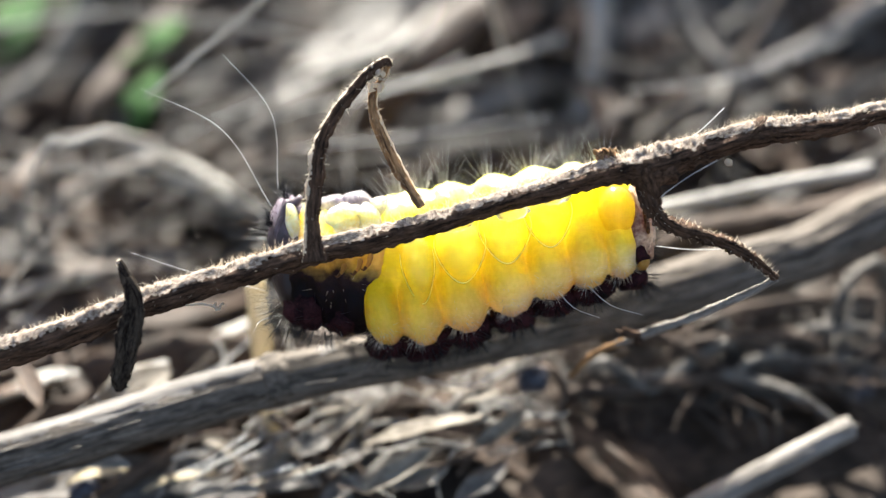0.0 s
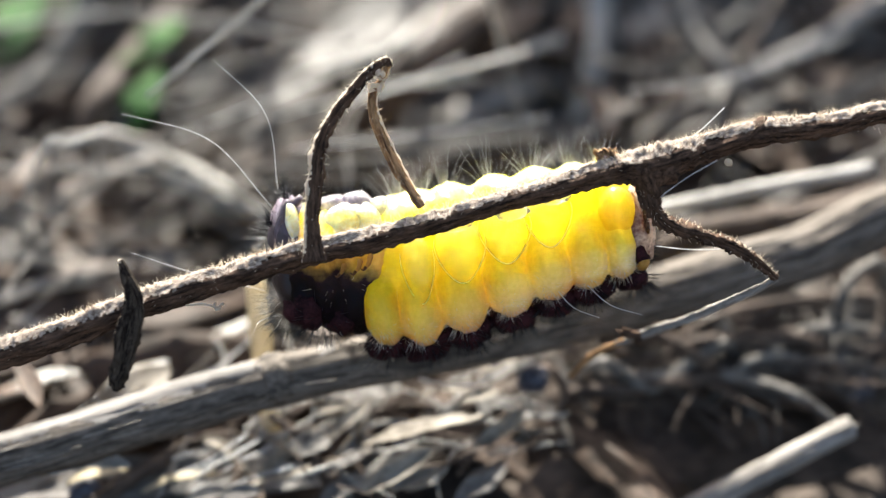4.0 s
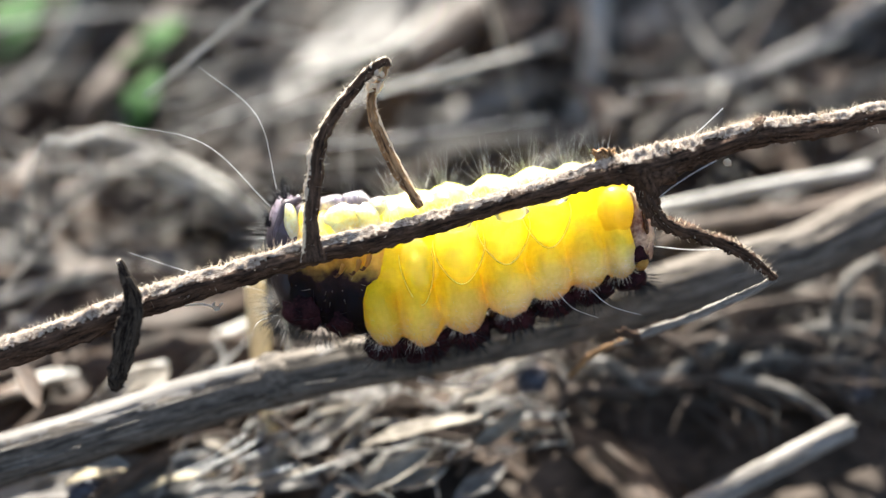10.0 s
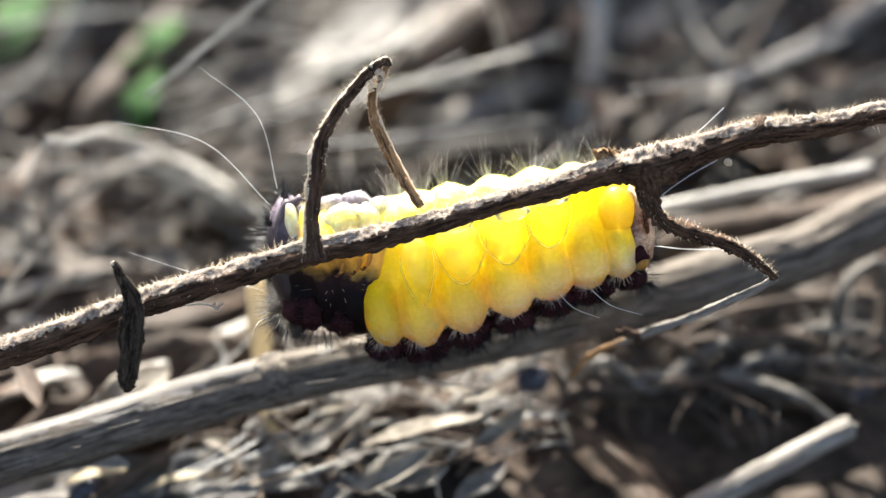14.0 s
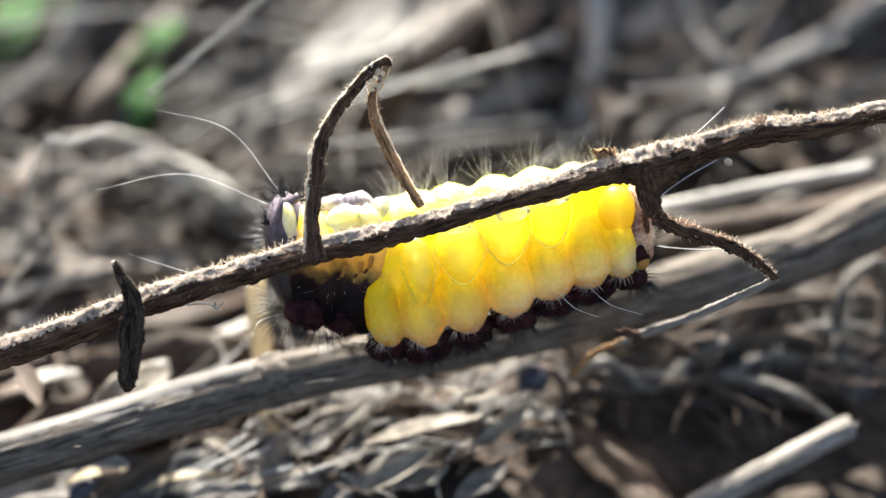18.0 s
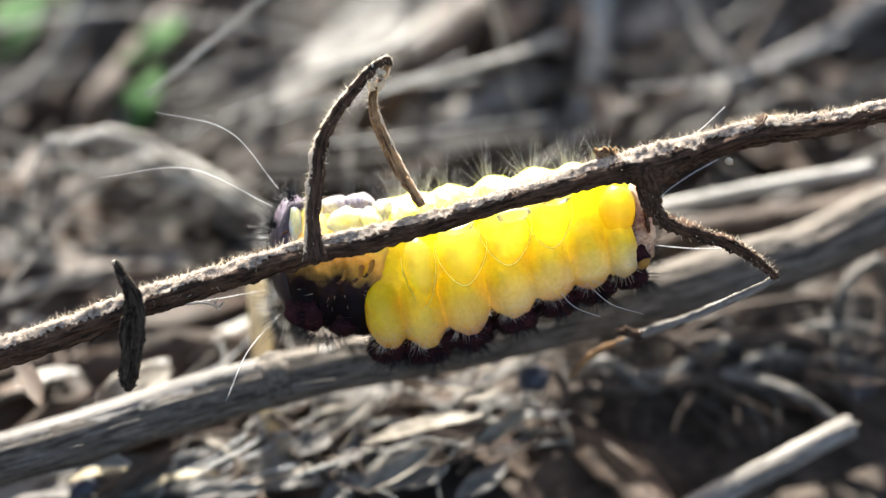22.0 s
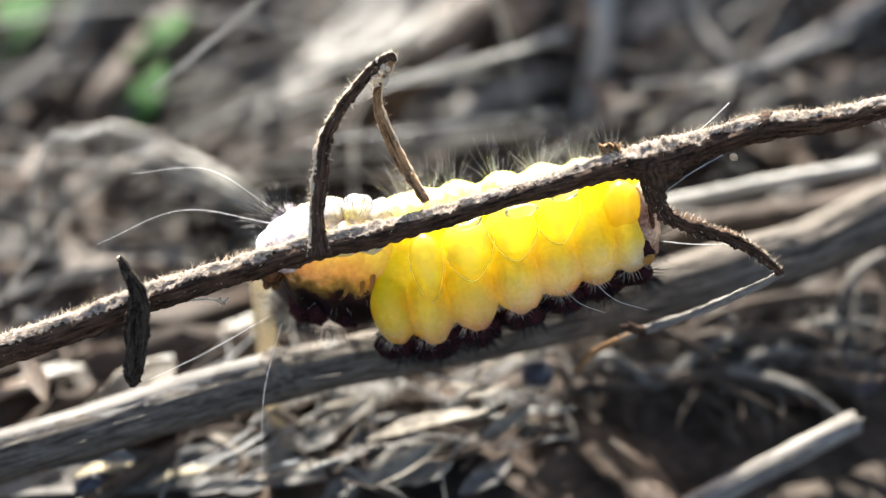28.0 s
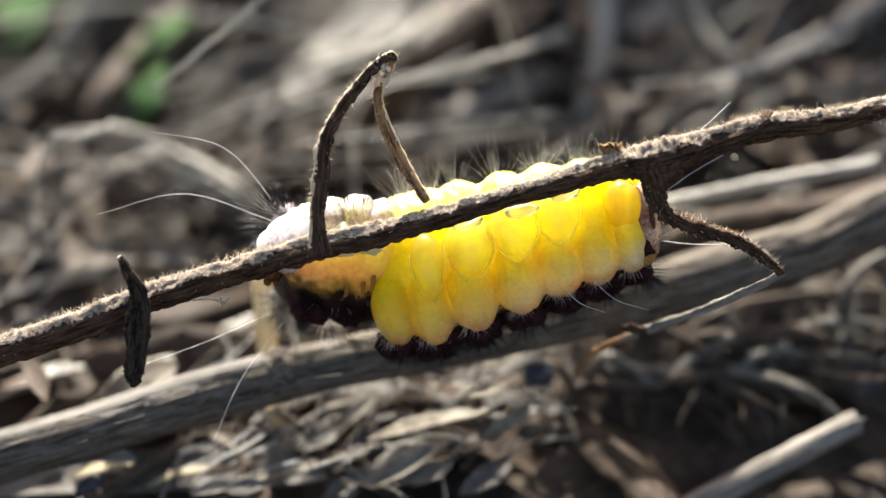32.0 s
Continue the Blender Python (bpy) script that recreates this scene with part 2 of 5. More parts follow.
def skin(geo, front, rear, lobes, stations=240, sides=96, lump=0.03, pucker=0.02, seed=0, tips=()):
    """A soft body in one skin round the line from front to rear: lobes (centre, radii along, up and out) melted together; tips are the lobes that end below."""
    a, b = Vector(front), Vector(rear)
    way = (b - a).normalized()
    up = Vector((-way.y, way.x, 0)).normalized()
    out = Vector((0, 0, 1))
    own = [(((c - a).dot(way), (c - a).dot(up), (c - a).dot(out)), r) for c, r in ((Vector(c), r) for c, r in lobes)]
    x0, x1 = min(c[0] - r[0] for c, r in own), max(c[0] + r[0] for c, r in own)
    low = sorted((own[i][0][0], own[i][0][1] - own[i][1][1]) for i in tips)
    v, f, place = [], [], []
    for i in range(stations + 1):
        u = 0.5 - 0.5 * math.cos(math.pi * i / stations)
        x = x0 + (x1 - x0) * (0.6 * i / stations + 0.4 * u)
        rows = [(c, r, math.sqrt(1 - ((x - c[0]) / r[0]) ** 2)) for c, r in own if abs(x - c[0]) < r[0]]
        bottom = np.interp(x, [q[0] for q in low], [q[1] for q in low])
        for j in range(sides):
            th = 2 * math.pi * j / sides
            dy, dz = math.cos(th), math.sin(th)
            total = 1e-9
            for c, r, k in rows:
                ry, rz = max(r[1] * k, 1e-4), max(r[2] * k, 1e-4)
                qa = (dy / ry) ** 2 + (dz / rz) ** 2
                qb = -(dy * c[1] / ry ** 2 + dz * c[2] / rz ** 2)
                qc = (c[1] / ry) ** 2 + (c[2] / rz) ** 2 - 1
                root = qb * qb - qa * qc
                if root > 0:
                    far = (-qb + math.sqrt(root)) / qa
                    total += max(far, 0) ** 12
            rad = total ** (1 / 12)
            q = Vector((x * 0.9 + seed, rad * dy * 0.9, rad * dz * 0.9))
            rad *= 1 + lump * noise.noise(q) + pucker * noise.noise(q * 4) + 0.5 * pucker * noise.noise(q * 9)
            v.append(a + way * x + up * rad * dy + out * rad * dz)
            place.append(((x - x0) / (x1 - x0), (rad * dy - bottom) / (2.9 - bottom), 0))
    for i in range(stations):
        for j in range(sides):
            j2 = (j + 1) % sides
            f.append((i * sides + j, (i + 1) * sides + j, (i + 1) * sides + j2, i * sides + j2))
    f.append(tuple(range(sides)))
    f.append(tuple(stations * sides + j for j in reversed(range(sides))))
    geo.place = place
    return geo.add(v, f)


def hair(geo, root, way, length, radius, bend=0.15, rng=random, pieces=4):
    """A fine tapering hair with three sides."""
    root, way = Vector(root), Vector(way).normalized()
    sag = Vector((rng.uniform(-1, 1), rng.uniform(-1, 1), rng.uniform(-1, 1))) * bend
    e1 = way.orthogonal().normalized()
    e2 = way.cross(e1)
    v, f = [], []
    for i in range(pieces + 1):
        u = i / pieces
        q = root + way * length * u + sag * length * u * u
        r = radius * (1 - 0.85 * u)
        for j in range(3):
            th = 2.0944 * j
            v.append(q + (e1 * math.cos(th) + e2 * math.sin(th)) * r)
    for i in range(pieces):
        for j in range(3):
            f.append((i * 3 + j, i * 3 + (j + 1) % 3, i * 3 + 3 + (j + 1) % 3, i * 3 + 3 + j))
    f.append(tuple(pieces * 3 + j for j in range(3)))
    return geo.add(v, f)


def blade(geo, points, widths, normal=(0, 0.6, 1), thick=0.05, curl=0.25, step=0.8, across=10, ragged=0.15, seed=0):
    """A dry or green leaf or flake: a curled strip with thickness and an uneven edge."""
    line, knots = glide(points, step * 0.6)
    n, v, g, f = len(line), [], [], []
    up0 = Vector(normal).normalized()
    for i, (q, k) in enumerate(zip(line, knots)):
        way = (line[min(i + 1, n - 1)] - line[max(i - 1, 0)]).normalized()
        up = (up0 - way * up0.dot(way)).normalized()
        side = way.cross(up)
        a = min(int(k), len(widths) - 2)
        w = widths[a] + (widths[a + 1] - widths[a]) * (k - a)
        w *= min(1, math.sqrt(4 * min(i, n - 1 - i) / max(n - 1, 1) + 0.04))
        for t in (1, -1):
            for j in range(across + 1):
                u = 2 * j / across - 1
                ww = w * (1 + ragged * noise.noise(Vector((i * 0.27, math.copysign(7, u), seed))))
                v.append(q + side * u * ww + up * (curl * w * u * u + 0.12 * w * noise.noise(Vector((u * 1.5, i * 0.3, seed + 3))) + t * thick / 2))
                g.append((u * w + seed, t * 0.1, i * step * 0.3))
    m = across + 1
    for i in range(n - 1):
        o, o2 = i * 2 * m, (i + 1) * 2 * m
        for j in range(across):
            f.append((o + j, o + j + 1, o2 + j + 1, o2 + j))
            f.append((o + m + j + 1, o + m + j, o2 + m + j, o2 + m + j + 1))
        f.append((o, o2, o2 + m, o + m))
        f.append((o + across, o + m + across, o2 + m + across, o2 + across))
    for o in (0, (n - 1) * 2 * m):
        for j in range(across):
            f.append((o + j, o + m + j, o + m + j + 1, o + j + 1))
    return geo.add(v, f, g)


ORIGIN = {}


def mesh_of(name, geo, material, pivot, scale=0.001):
    me = bpy.data.meshes.new(name)
    me.from_pydata([tuple((Vector(p) - pivot) * scale) for p in geo.v], [], geo.f)
    me.attributes.new("grain", "FLOAT_VECTOR", "POINT").data.foreach_set("vector", np.array(geo.g, dtype=np.float32).ravel())
    if geo.place:
        me.attributes.new("place", "FLOAT_VECTOR", "POINT").data.foreach_set("vector", np.array(geo.place, dtype=np.float32).ravel())
    me.materials.append(material)
    me.polygons.foreach_set("use_smooth", [True] * len(me.polygons))
    me.update()
    return me


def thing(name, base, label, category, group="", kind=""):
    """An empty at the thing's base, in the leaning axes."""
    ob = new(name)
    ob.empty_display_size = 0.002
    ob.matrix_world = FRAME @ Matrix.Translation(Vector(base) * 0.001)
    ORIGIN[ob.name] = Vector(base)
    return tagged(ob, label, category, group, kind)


def part(name, geo, material, parent, label="", pivot=None):
    """One mesh under a thing or a part; pivot is the point about which it turns."""
    home = ORIGIN[parent.name]
    pivot = Vector(pivot) if pivot is not None else home
    ob = new(name, mesh_of(name, geo, material, pivot))
    ob.parent = parent
    ob.location = (pivot - home) * 0.001
    ORIGIN[ob.name] = pivot
    return tagged(ob, label) if label else ob


def single(name, geo, material, base, label, category, group="", kind=""):
    """A thing of one mesh."""
    base = Vector(base)
    ob = new(name, mesh_of(name, geo, material, base))
    ob.matrix_world = FRAME @ Matrix.Translation(base * 0.001)
    ORIGIN[ob.name] = base
    return tagged(ob, label, category, group, kind)


# ---- ground ----
def ground():
    n, geo = 150, Geo()
    us = [(i / (n - 1) * 2 - 1) for i in range(n)]
    xs = [0.09 * u + 60 * math.copysign(abs(u) ** 9, u) for u in us]
    for y in xs:
        for x in xs:
            yy = y + 0.06
            r = math.hypot(x, y)
            z = 0.003 * noise.noise(Vector((x * 60, yy * 60, 0))) + 0.0015 * noise.noise(Vector((x * 220, yy * 220, 4)))
            z += min(0.4, r * 0.02) * noise.noise(Vector((x * 0.3, yy * 0.3, 9))) if r > 1 else 0
            geo.v.append((x, yy, z - 0.002))
            geo.g.append((x, yy, z))
    for j in range(n - 1):
        for i in range(n - 1):
            geo.f.append((j * n + i, j * n + i + 1, (j + 1) * n + i + 1, (j + 1) * n + i))
    tagged(new("ground", mesh_of("ground", geo, SOIL, Vector((0, 0, 0)), 1.0)),
           "dark brown soil with crumbs of dead litter", "ground", kind="structure")


ground()
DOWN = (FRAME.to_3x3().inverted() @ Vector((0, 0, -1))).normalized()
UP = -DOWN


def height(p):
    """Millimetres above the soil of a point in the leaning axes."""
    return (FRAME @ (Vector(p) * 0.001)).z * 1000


def grounded(p, run=(0, 0, 0)):
    """The point of the soil below p, moved along by run."""
    p = Vector(p) + Vector(run)
    return tuple(p + DOWN * (height(p) + 1.5))


def stalk(points, radii, material, label, name="dry_stalk", category="stalk", group="dry stalks", left=None, right=None, **kw):
    """A dry stalk; left and right are runs out to where that end goes into the soil."""
    points, radii = list(points), list(radii)
    if left:
        points.insert(0, grounded(points[0], left))
        radii.insert(0, radii[0])
    if right:
        points.append(grounded(points[-1], right))
        radii.append(radii[-1])
    kw = {"ribs": 6, "rib": 0.07, "lump": 0.16, "step": 0.6, "sides": 14, "seed": len(ORIGIN), **kw}
    return single(name, tube(Geo(), points, radii, **kw), material, points[0], label, category, group)


# ---- the dry plant stem that carries the larva ----
STEM = [(-18.3, -4.53, 0), (-14.83, -3.36, 0), (-11.58, -2.15, 0), (-8.33, -1.11, 0), (-5.29, -0.2, 0), (-2.69, 0.37, 0), (-0.09, 1.08, 0), (2.08, 1.76, 0), (4.68, 2.49, 0), (6.64, 3.01, 0), (8.15, 3.27, 0), (10.1, 3.88, 0), (12.27, 4.49, 0), (14.44, 4.7, 0), (18.56, 5.32, 0)]
STEM_R = [0.56, 0.56, 0.52, 0.5, 0.48, 0.48, 0.41, 0.39, 0.43, 0.54, 0.72, 0.5, 0.5, 0.43, 0.41]


def fringe(line_points, radii, count, seed, ways, lo=0.08, hi=0.3, fat=0.010):
    """Short stiff hairs standing off a stalk."""
    rng = random.Random(seed)
    line, knots = glide(line_points, 0.2)
    geo = Geo()
    for _ in range(count):
        i = rng.randrange(1, len(line) - 1)
        k = knots[i]
        a = min(int(k), len(radii) - 2)
        r = radii[a] + (radii[a + 1] - radii[a]) * (k - a)
        way = (line[i + 1] - line[i - 1]).normalized()
        e = Vector(rng.choice(ways)) + Vector((rng.gauss(0, 0.5), rng.gauss(0, 0.5), rng.gauss(0, 0.5)))
        e = (e - way * e.dot(way)).normalized()
        hair(geo, line[i] + e * r * 0.92, e + way * rng.gauss(0, 0.6), lo + (hi - lo) * rng.random() ** 3, fat, 0.25, rng, 2)
    return geo


def dry_plant():
    a, b = Vector(STEM[0]), Vector(STEM[-1])
    low = grounded(a, (-14, -3, 0))
    pts = [low, tuple(a + Vector((-6, -2.6, 0))), *STEM, tuple(b + Vector((9, -1, 0))), grounded(b, (17, -4, 0))]
    rad = [0.6, 0.58, *STEM_R, 0.4, 0.35]
    plant = thing("dry_plant_stem", low, "dead brown plant stem with pale fuzz and broken side twigs", "plant stem")
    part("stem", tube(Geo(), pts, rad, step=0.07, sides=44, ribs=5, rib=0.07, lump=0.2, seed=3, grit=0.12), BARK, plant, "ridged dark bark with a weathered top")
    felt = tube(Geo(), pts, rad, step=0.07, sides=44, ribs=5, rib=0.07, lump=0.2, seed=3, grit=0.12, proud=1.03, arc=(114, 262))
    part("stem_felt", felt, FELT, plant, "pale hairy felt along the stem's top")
    part("stem_fuzz", fringe(STEM, [r * 1.04 for r in STEM_R], 7000, 5, [(0, 1, -0.1), (0, 1, 0.3), (0, 1, -0.5), (0, 1, -0.2), (0, 1, -0.3)], 0.05, 0.4, 0.009), FUZZ, plant, "short pale stiff hairs")
    # thickened node where the twig leaves the stem
    part("node", blob(Geo(), (8.11, 2.95, 0), (1.0, 0.62, 0.6), 12, 0.35, 2.0, seed=4, size=0.6), BARK, plant)
    part("node", tube(Geo(), [(7.72, 3.06, 0), (7.98, 2.41, 0), (8.25, 1.72, -0.2)], [0.74, 0.43, 0.22], 0.15, 12, 4, 0.1, 0.3, seed=8), BARK, plant)
    knob = tube(Geo(), [(11.58, 4.1, 0), (12.06, 4.53, 0), (12.75, 4.88, 0)], [0.35, 0.52, 0.24], 0.15, 12, 5, 0.15, 0.5, seed=9)
    part("knob", knob, BARK, plant, "dark scaly knob")
    bud = Geo()
    for k in range(18):
        rng = random.Random(k)
        base = Vector((6.2, 3.38, 0)) + Vector((rng.uniform(-0.3, 0.55), 0, rng.uniform(-0.25, 0.2)))
        tube(bud, [base, base + Vector((rng.uniform(-0.25, 0.1), 0.22, 0)), base + Vector((rng.uniform(-0.4, 0.2), rng.uniform(0.36, 0.5), rng.uniform(-0.1, 0.2)))],
             [0.1, 0.08, 0.05], 0.12, 6, lump=0.4, seed=k)
    part("bud_stub", bud, BARK_TAN, plant, "broken-off stub of a bud")
    crumbs = Geo()
    rng = random.Random(31)
    for k in range(90):
        i = rng.uniform(1085, 1260)
        y = 288 - (i - 1085) * 0.2
        p = Vector(((i - 784) * 0.02168, (441 - y) * 0.02168 + rng.uniform(-0.15, 0.25), rng.uniform(-0.3, 0.25)))
        blob(crumbs, p, (rng.uniform(0.05, 0.18), rng.uniform(0.02, 0.06), 0.05), rng.uniform(-60, 60), 0.9, 2, 8, 6, k, 0.4)
    part("bark_crumbs", crumbs, BARK, plant, "flaking crumbs of bark")
    # the bent petiole
    h1 = [(-4.91, -0.45, 0.3), (-4.97, 0.67, 0.4), (-4.91, 2.18, 0.3), (-4.71, 3.86, 0.2), (-4.24, 4.95, 0.1), (-3.51, 5.98, 0), (-2.8, 6.79, 0), (-2.17, 7.24, 0), (-2.02, 7, 0)]
    r1 = [0.48, 0.3, 0.28, 0.28, 0.24, 0.22, 0.2, 0.15, 0.11]
    h2 = [(-2.08, 7.26, 0), (-2.26, 6.65, -0.1), (-2.63, 6.12, -0.2), (-2.71, 5.48, -0.3), (-2.47, 4.66, -0.4), (-2.1, 3.86, -0.5), (-1.58, 2.83, -0.5), (-0.83, 1.63, -0.2)]
    r2 = [0.11, 0.11, 0.15, 0.17, 0.2, 0.22, 0.22, 0.17]
    part("side_twig", tube(Geo(), h1, r1, 0.06, 18, 4, 0.14, 0.4, seed=12, grit=0.12), BARK, plant, "dry bent petiole")
    part("side_twig", tube(Geo(), h2, r2, 0.06, 18, 4, 0.14, 0.35, seed=13, grit=0.12), BARK_TAN, plant, "folded-over tan end of the petiole")
    # felt strips in a whiter colour that stands for the lit edge
    part("twig_felt_lit", tube(Geo(), h1, r1, 0.06, 18, 4, 0.14, 0.4, seed=12, grit=0.12, proud=1.05, arc=(135, 215)), FUZZ, plant, "pale felt along the petiole, whitened as if lit")
    part("twig_felt_lit", tube(Geo(), h2, r2, 0.06, 18, 4, 0.14, 0.35, seed=13, grit=0.12, proud=1.05, arc=(160, 205)), FUZZ, plant)
    both = [(1, 0.2, 0), (-1, 0.2, 0), (-1, 0.3, 0.3)]
    part("twig_fuzz", fringe(h1, r1, 900, 6, [(-1, 0.3, 0), (-1, 0.2, 0.3), (-1, 0.3, -0.2), (1, 0.2, 0)], 0.04, 0.34, 0.0075), FUZZ, plant)
    part("twig_fuzz", fringe(h2, r2, 320, 7, both, 0.05, 0.33, 0.0065), FUZZ, plant)
    web = Geo()
    rng = random.Random(5)
    for k in range(16):
        p = Vector((-2.52, 6.53, 0)) + Vector((rng.uniform(-0.3, 0.25), rng.uniform(-0.5, 0.5), rng.uniform(-0.2, 0.2)))
        blob(web, p, (0.1, 0.14, 0.08), rng.uniform(0, 180), 0.5, 2, 7, 5, k, 0.5)
    part("torn_skin", web, FUZZ, plant, "torn pale skin in the fold")
    # the tendril on the other side of the node
    d1 = [(7.61, 2.52, 0), (8.01, 1.72, -0.2), (8.7, 0.98, -0.4), (10.01, 0.55, -0.6), (11.29, 0.11, -0.9), (12.25, -0.42, -1.2), (13.23, -1.17, -1.6)]
    rd1 = [0.3, 0.28, 0.28, 0.26, 0.24, 0.2, 0.15]
    d2 = [(13.23, -1.17, -1.6), (12.57, -1.61, -2), (11.58, -2.13, -2.6), (10.26, -2.81, -3.4), (8.68, -3.49, -4.4), (7.4, -4.09, -5.4), (6.41, -4.69, -6.2), (5.59, -5.66, -7)]
    rd2 = [0.15, 0.17, 0.18, 0.19, 0.2, 0.15]
    part("tendril", tube(Geo(), d1, rd1, 0.06, 18, 4, 0.16, 0.5, seed=14, grit=0.36), BARK, plant, "dark wiry tendril")
    part("tendril", tube(Geo(), d2[:6], rd2[:6], 0.1, 14, 4, 0.12, 0.25, seed=15, grit=0.16), STRAW, plant, "pale bent-back run of the tendril")
    part("tendril", tube(Geo(), d2[4:], [0.17, 0.15, 0.15, 0.12], 0.1, 14, 4, 0.12, 0.2, seed=16, grit=0.12), BARK_TAN, plant, "tan tip of the tendril")
    torn = Geo()
    for k, (dx, dy) in enumerate(((-0.75, 0.3), (-0.45, 0.42), (-0.6, 0.12), (0.3, -0.3))):
        joint = Vector((8.0, -3.72, -4.6))
        tube(torn, [joint + Vector((0.35, 0.05, 0)), joint + Vector((dx * 0.4, dy * 0.6, 0.15)), joint + Vector((dx, dy, 0.1 + 0.05 * k))], [0.15, 0.12, 0.03], 0.08, 8, lump=0.4, seed=k)
    part("torn_sheath", torn, BARK, plant, "dark torn sheath at the tendril's joint")
    part("twig_fuzz", fringe(d1, rd1, 420, 8, [(0, 1, 0), (0.4, 1, 0.2), (0, -1, 0)], 0.1, 0.3), FUZZ, plant)
    for pts2 in ([(8.33, 1.93, 0), (8.45, 2.11, 0.3), (9.33, 2.76, 0.6), (10.43, 3.37, 0.5)], [(9.37, 4.14, 0), (10, 4.66, 0), (10.84, 5.44, -0.2)]):
        part("silk_thread", tube(Geo(), pts2, [0.014] * len(pts2), 0.3, 5), SILK, plant, "fine white silk thread")
    part("silk_crumb", blob(Geo(), (10.97, 3.32, 0), (0.16, 0.14, 0.1), 20, 0.6, 2, 9, 7, 3, 0.5), FUZZ, plant)
    shreds = Geo()
    for k, p in enumerate(((-8.61, -2.31, 0.2), (-8.46, -2.14, 0.2), (-8.72, -2.14, 0.2), (-8.99, -0.85, -0.3))):
        blob(shreds, p, (0.13, 0.06, 0.06), 40 * k, 0.6, 2, 8, 6, k, 0.5)
    tube(shreds, [(-9.78, -2.15, 0.3), (-9.12, -2.09, 0.4), (-8.45, -2.26, 0.3)], [0.04, 0.04, 0.04], 0.2, 5)
    part("silk_crumb", shreds, FUZZ, plant)
    return plant


dry_plant()


def hanging_scrap():
    """A blackened husk that hangs over the stem and swings."""
    pivot = (-11.82, -2.22, 0.75)
    geo = tube(Geo(), [(-12.29, -0.45, 0.5), (-12.02, -0.88, 0.65), (-11.68, -1.58, 0.8), (-11.68, -2.45, 0.8), (-11.91, -3.39, 0.75), (-12.07, -4.25, 0.7), (-12.22, -5.02, 0.7), (-12.28, -5.4, 0.7)],
               [0.09, 0.17, 0.28, 0.37, 0.39, 0.39, 0.3, 0.09], 0.05, 30, 3, 0.25, 0.45, 0.6, seed=21, grit=0.22)
    husk = thing("hanging_husk", pivot, "thin blackened dried husk hanging across the stem", "husk")
    part("shell", geo, BLACKENED, husk)
    part("rolled_edge", tube(Geo(), [(-11.81, -1.04, 0.95), (-11.39, -1.99, 1), (-11.48, -3.16, 1), (-11.78, -4.44, 0.9), (-12.17, -5.26, 0.8)], [0.09, 0.13, 0.15, 0.13, 0.07], 0.05, 16, 3, 0.2, 0.6, seed=22, grit=0.25), BLACKENED, husk)
    part("frayed_tip", blob(Geo(), (-12.29, -0.51, 0.5), (0.13, 0.1, 0.08), 30, 0.6, 2, 8, 6, 5, 0.5), FUZZ, husk)
    return husk


HUSK = hanging_scrap()


# ---- the larva ----
TILT = 10.5


def tuft(geo, centre, spread, way, count, lo, hi, fat, seed, fan=0.6):
    rng = random.Random(seed)
    c, way = Vector(centre), Vector(way)
    for _ in range(count):
        e = (way + Vector((rng.gauss(0, fan), rng.gauss(0, fan), rng.gauss(0, fan)))).normalized()
        hair(geo, c + Vector((e.x * spread[0], e.y * spread[1], e.z * spread[2])), e, rng.uniform(lo, hi), fat, 0.2, rng, 3)
    return geo


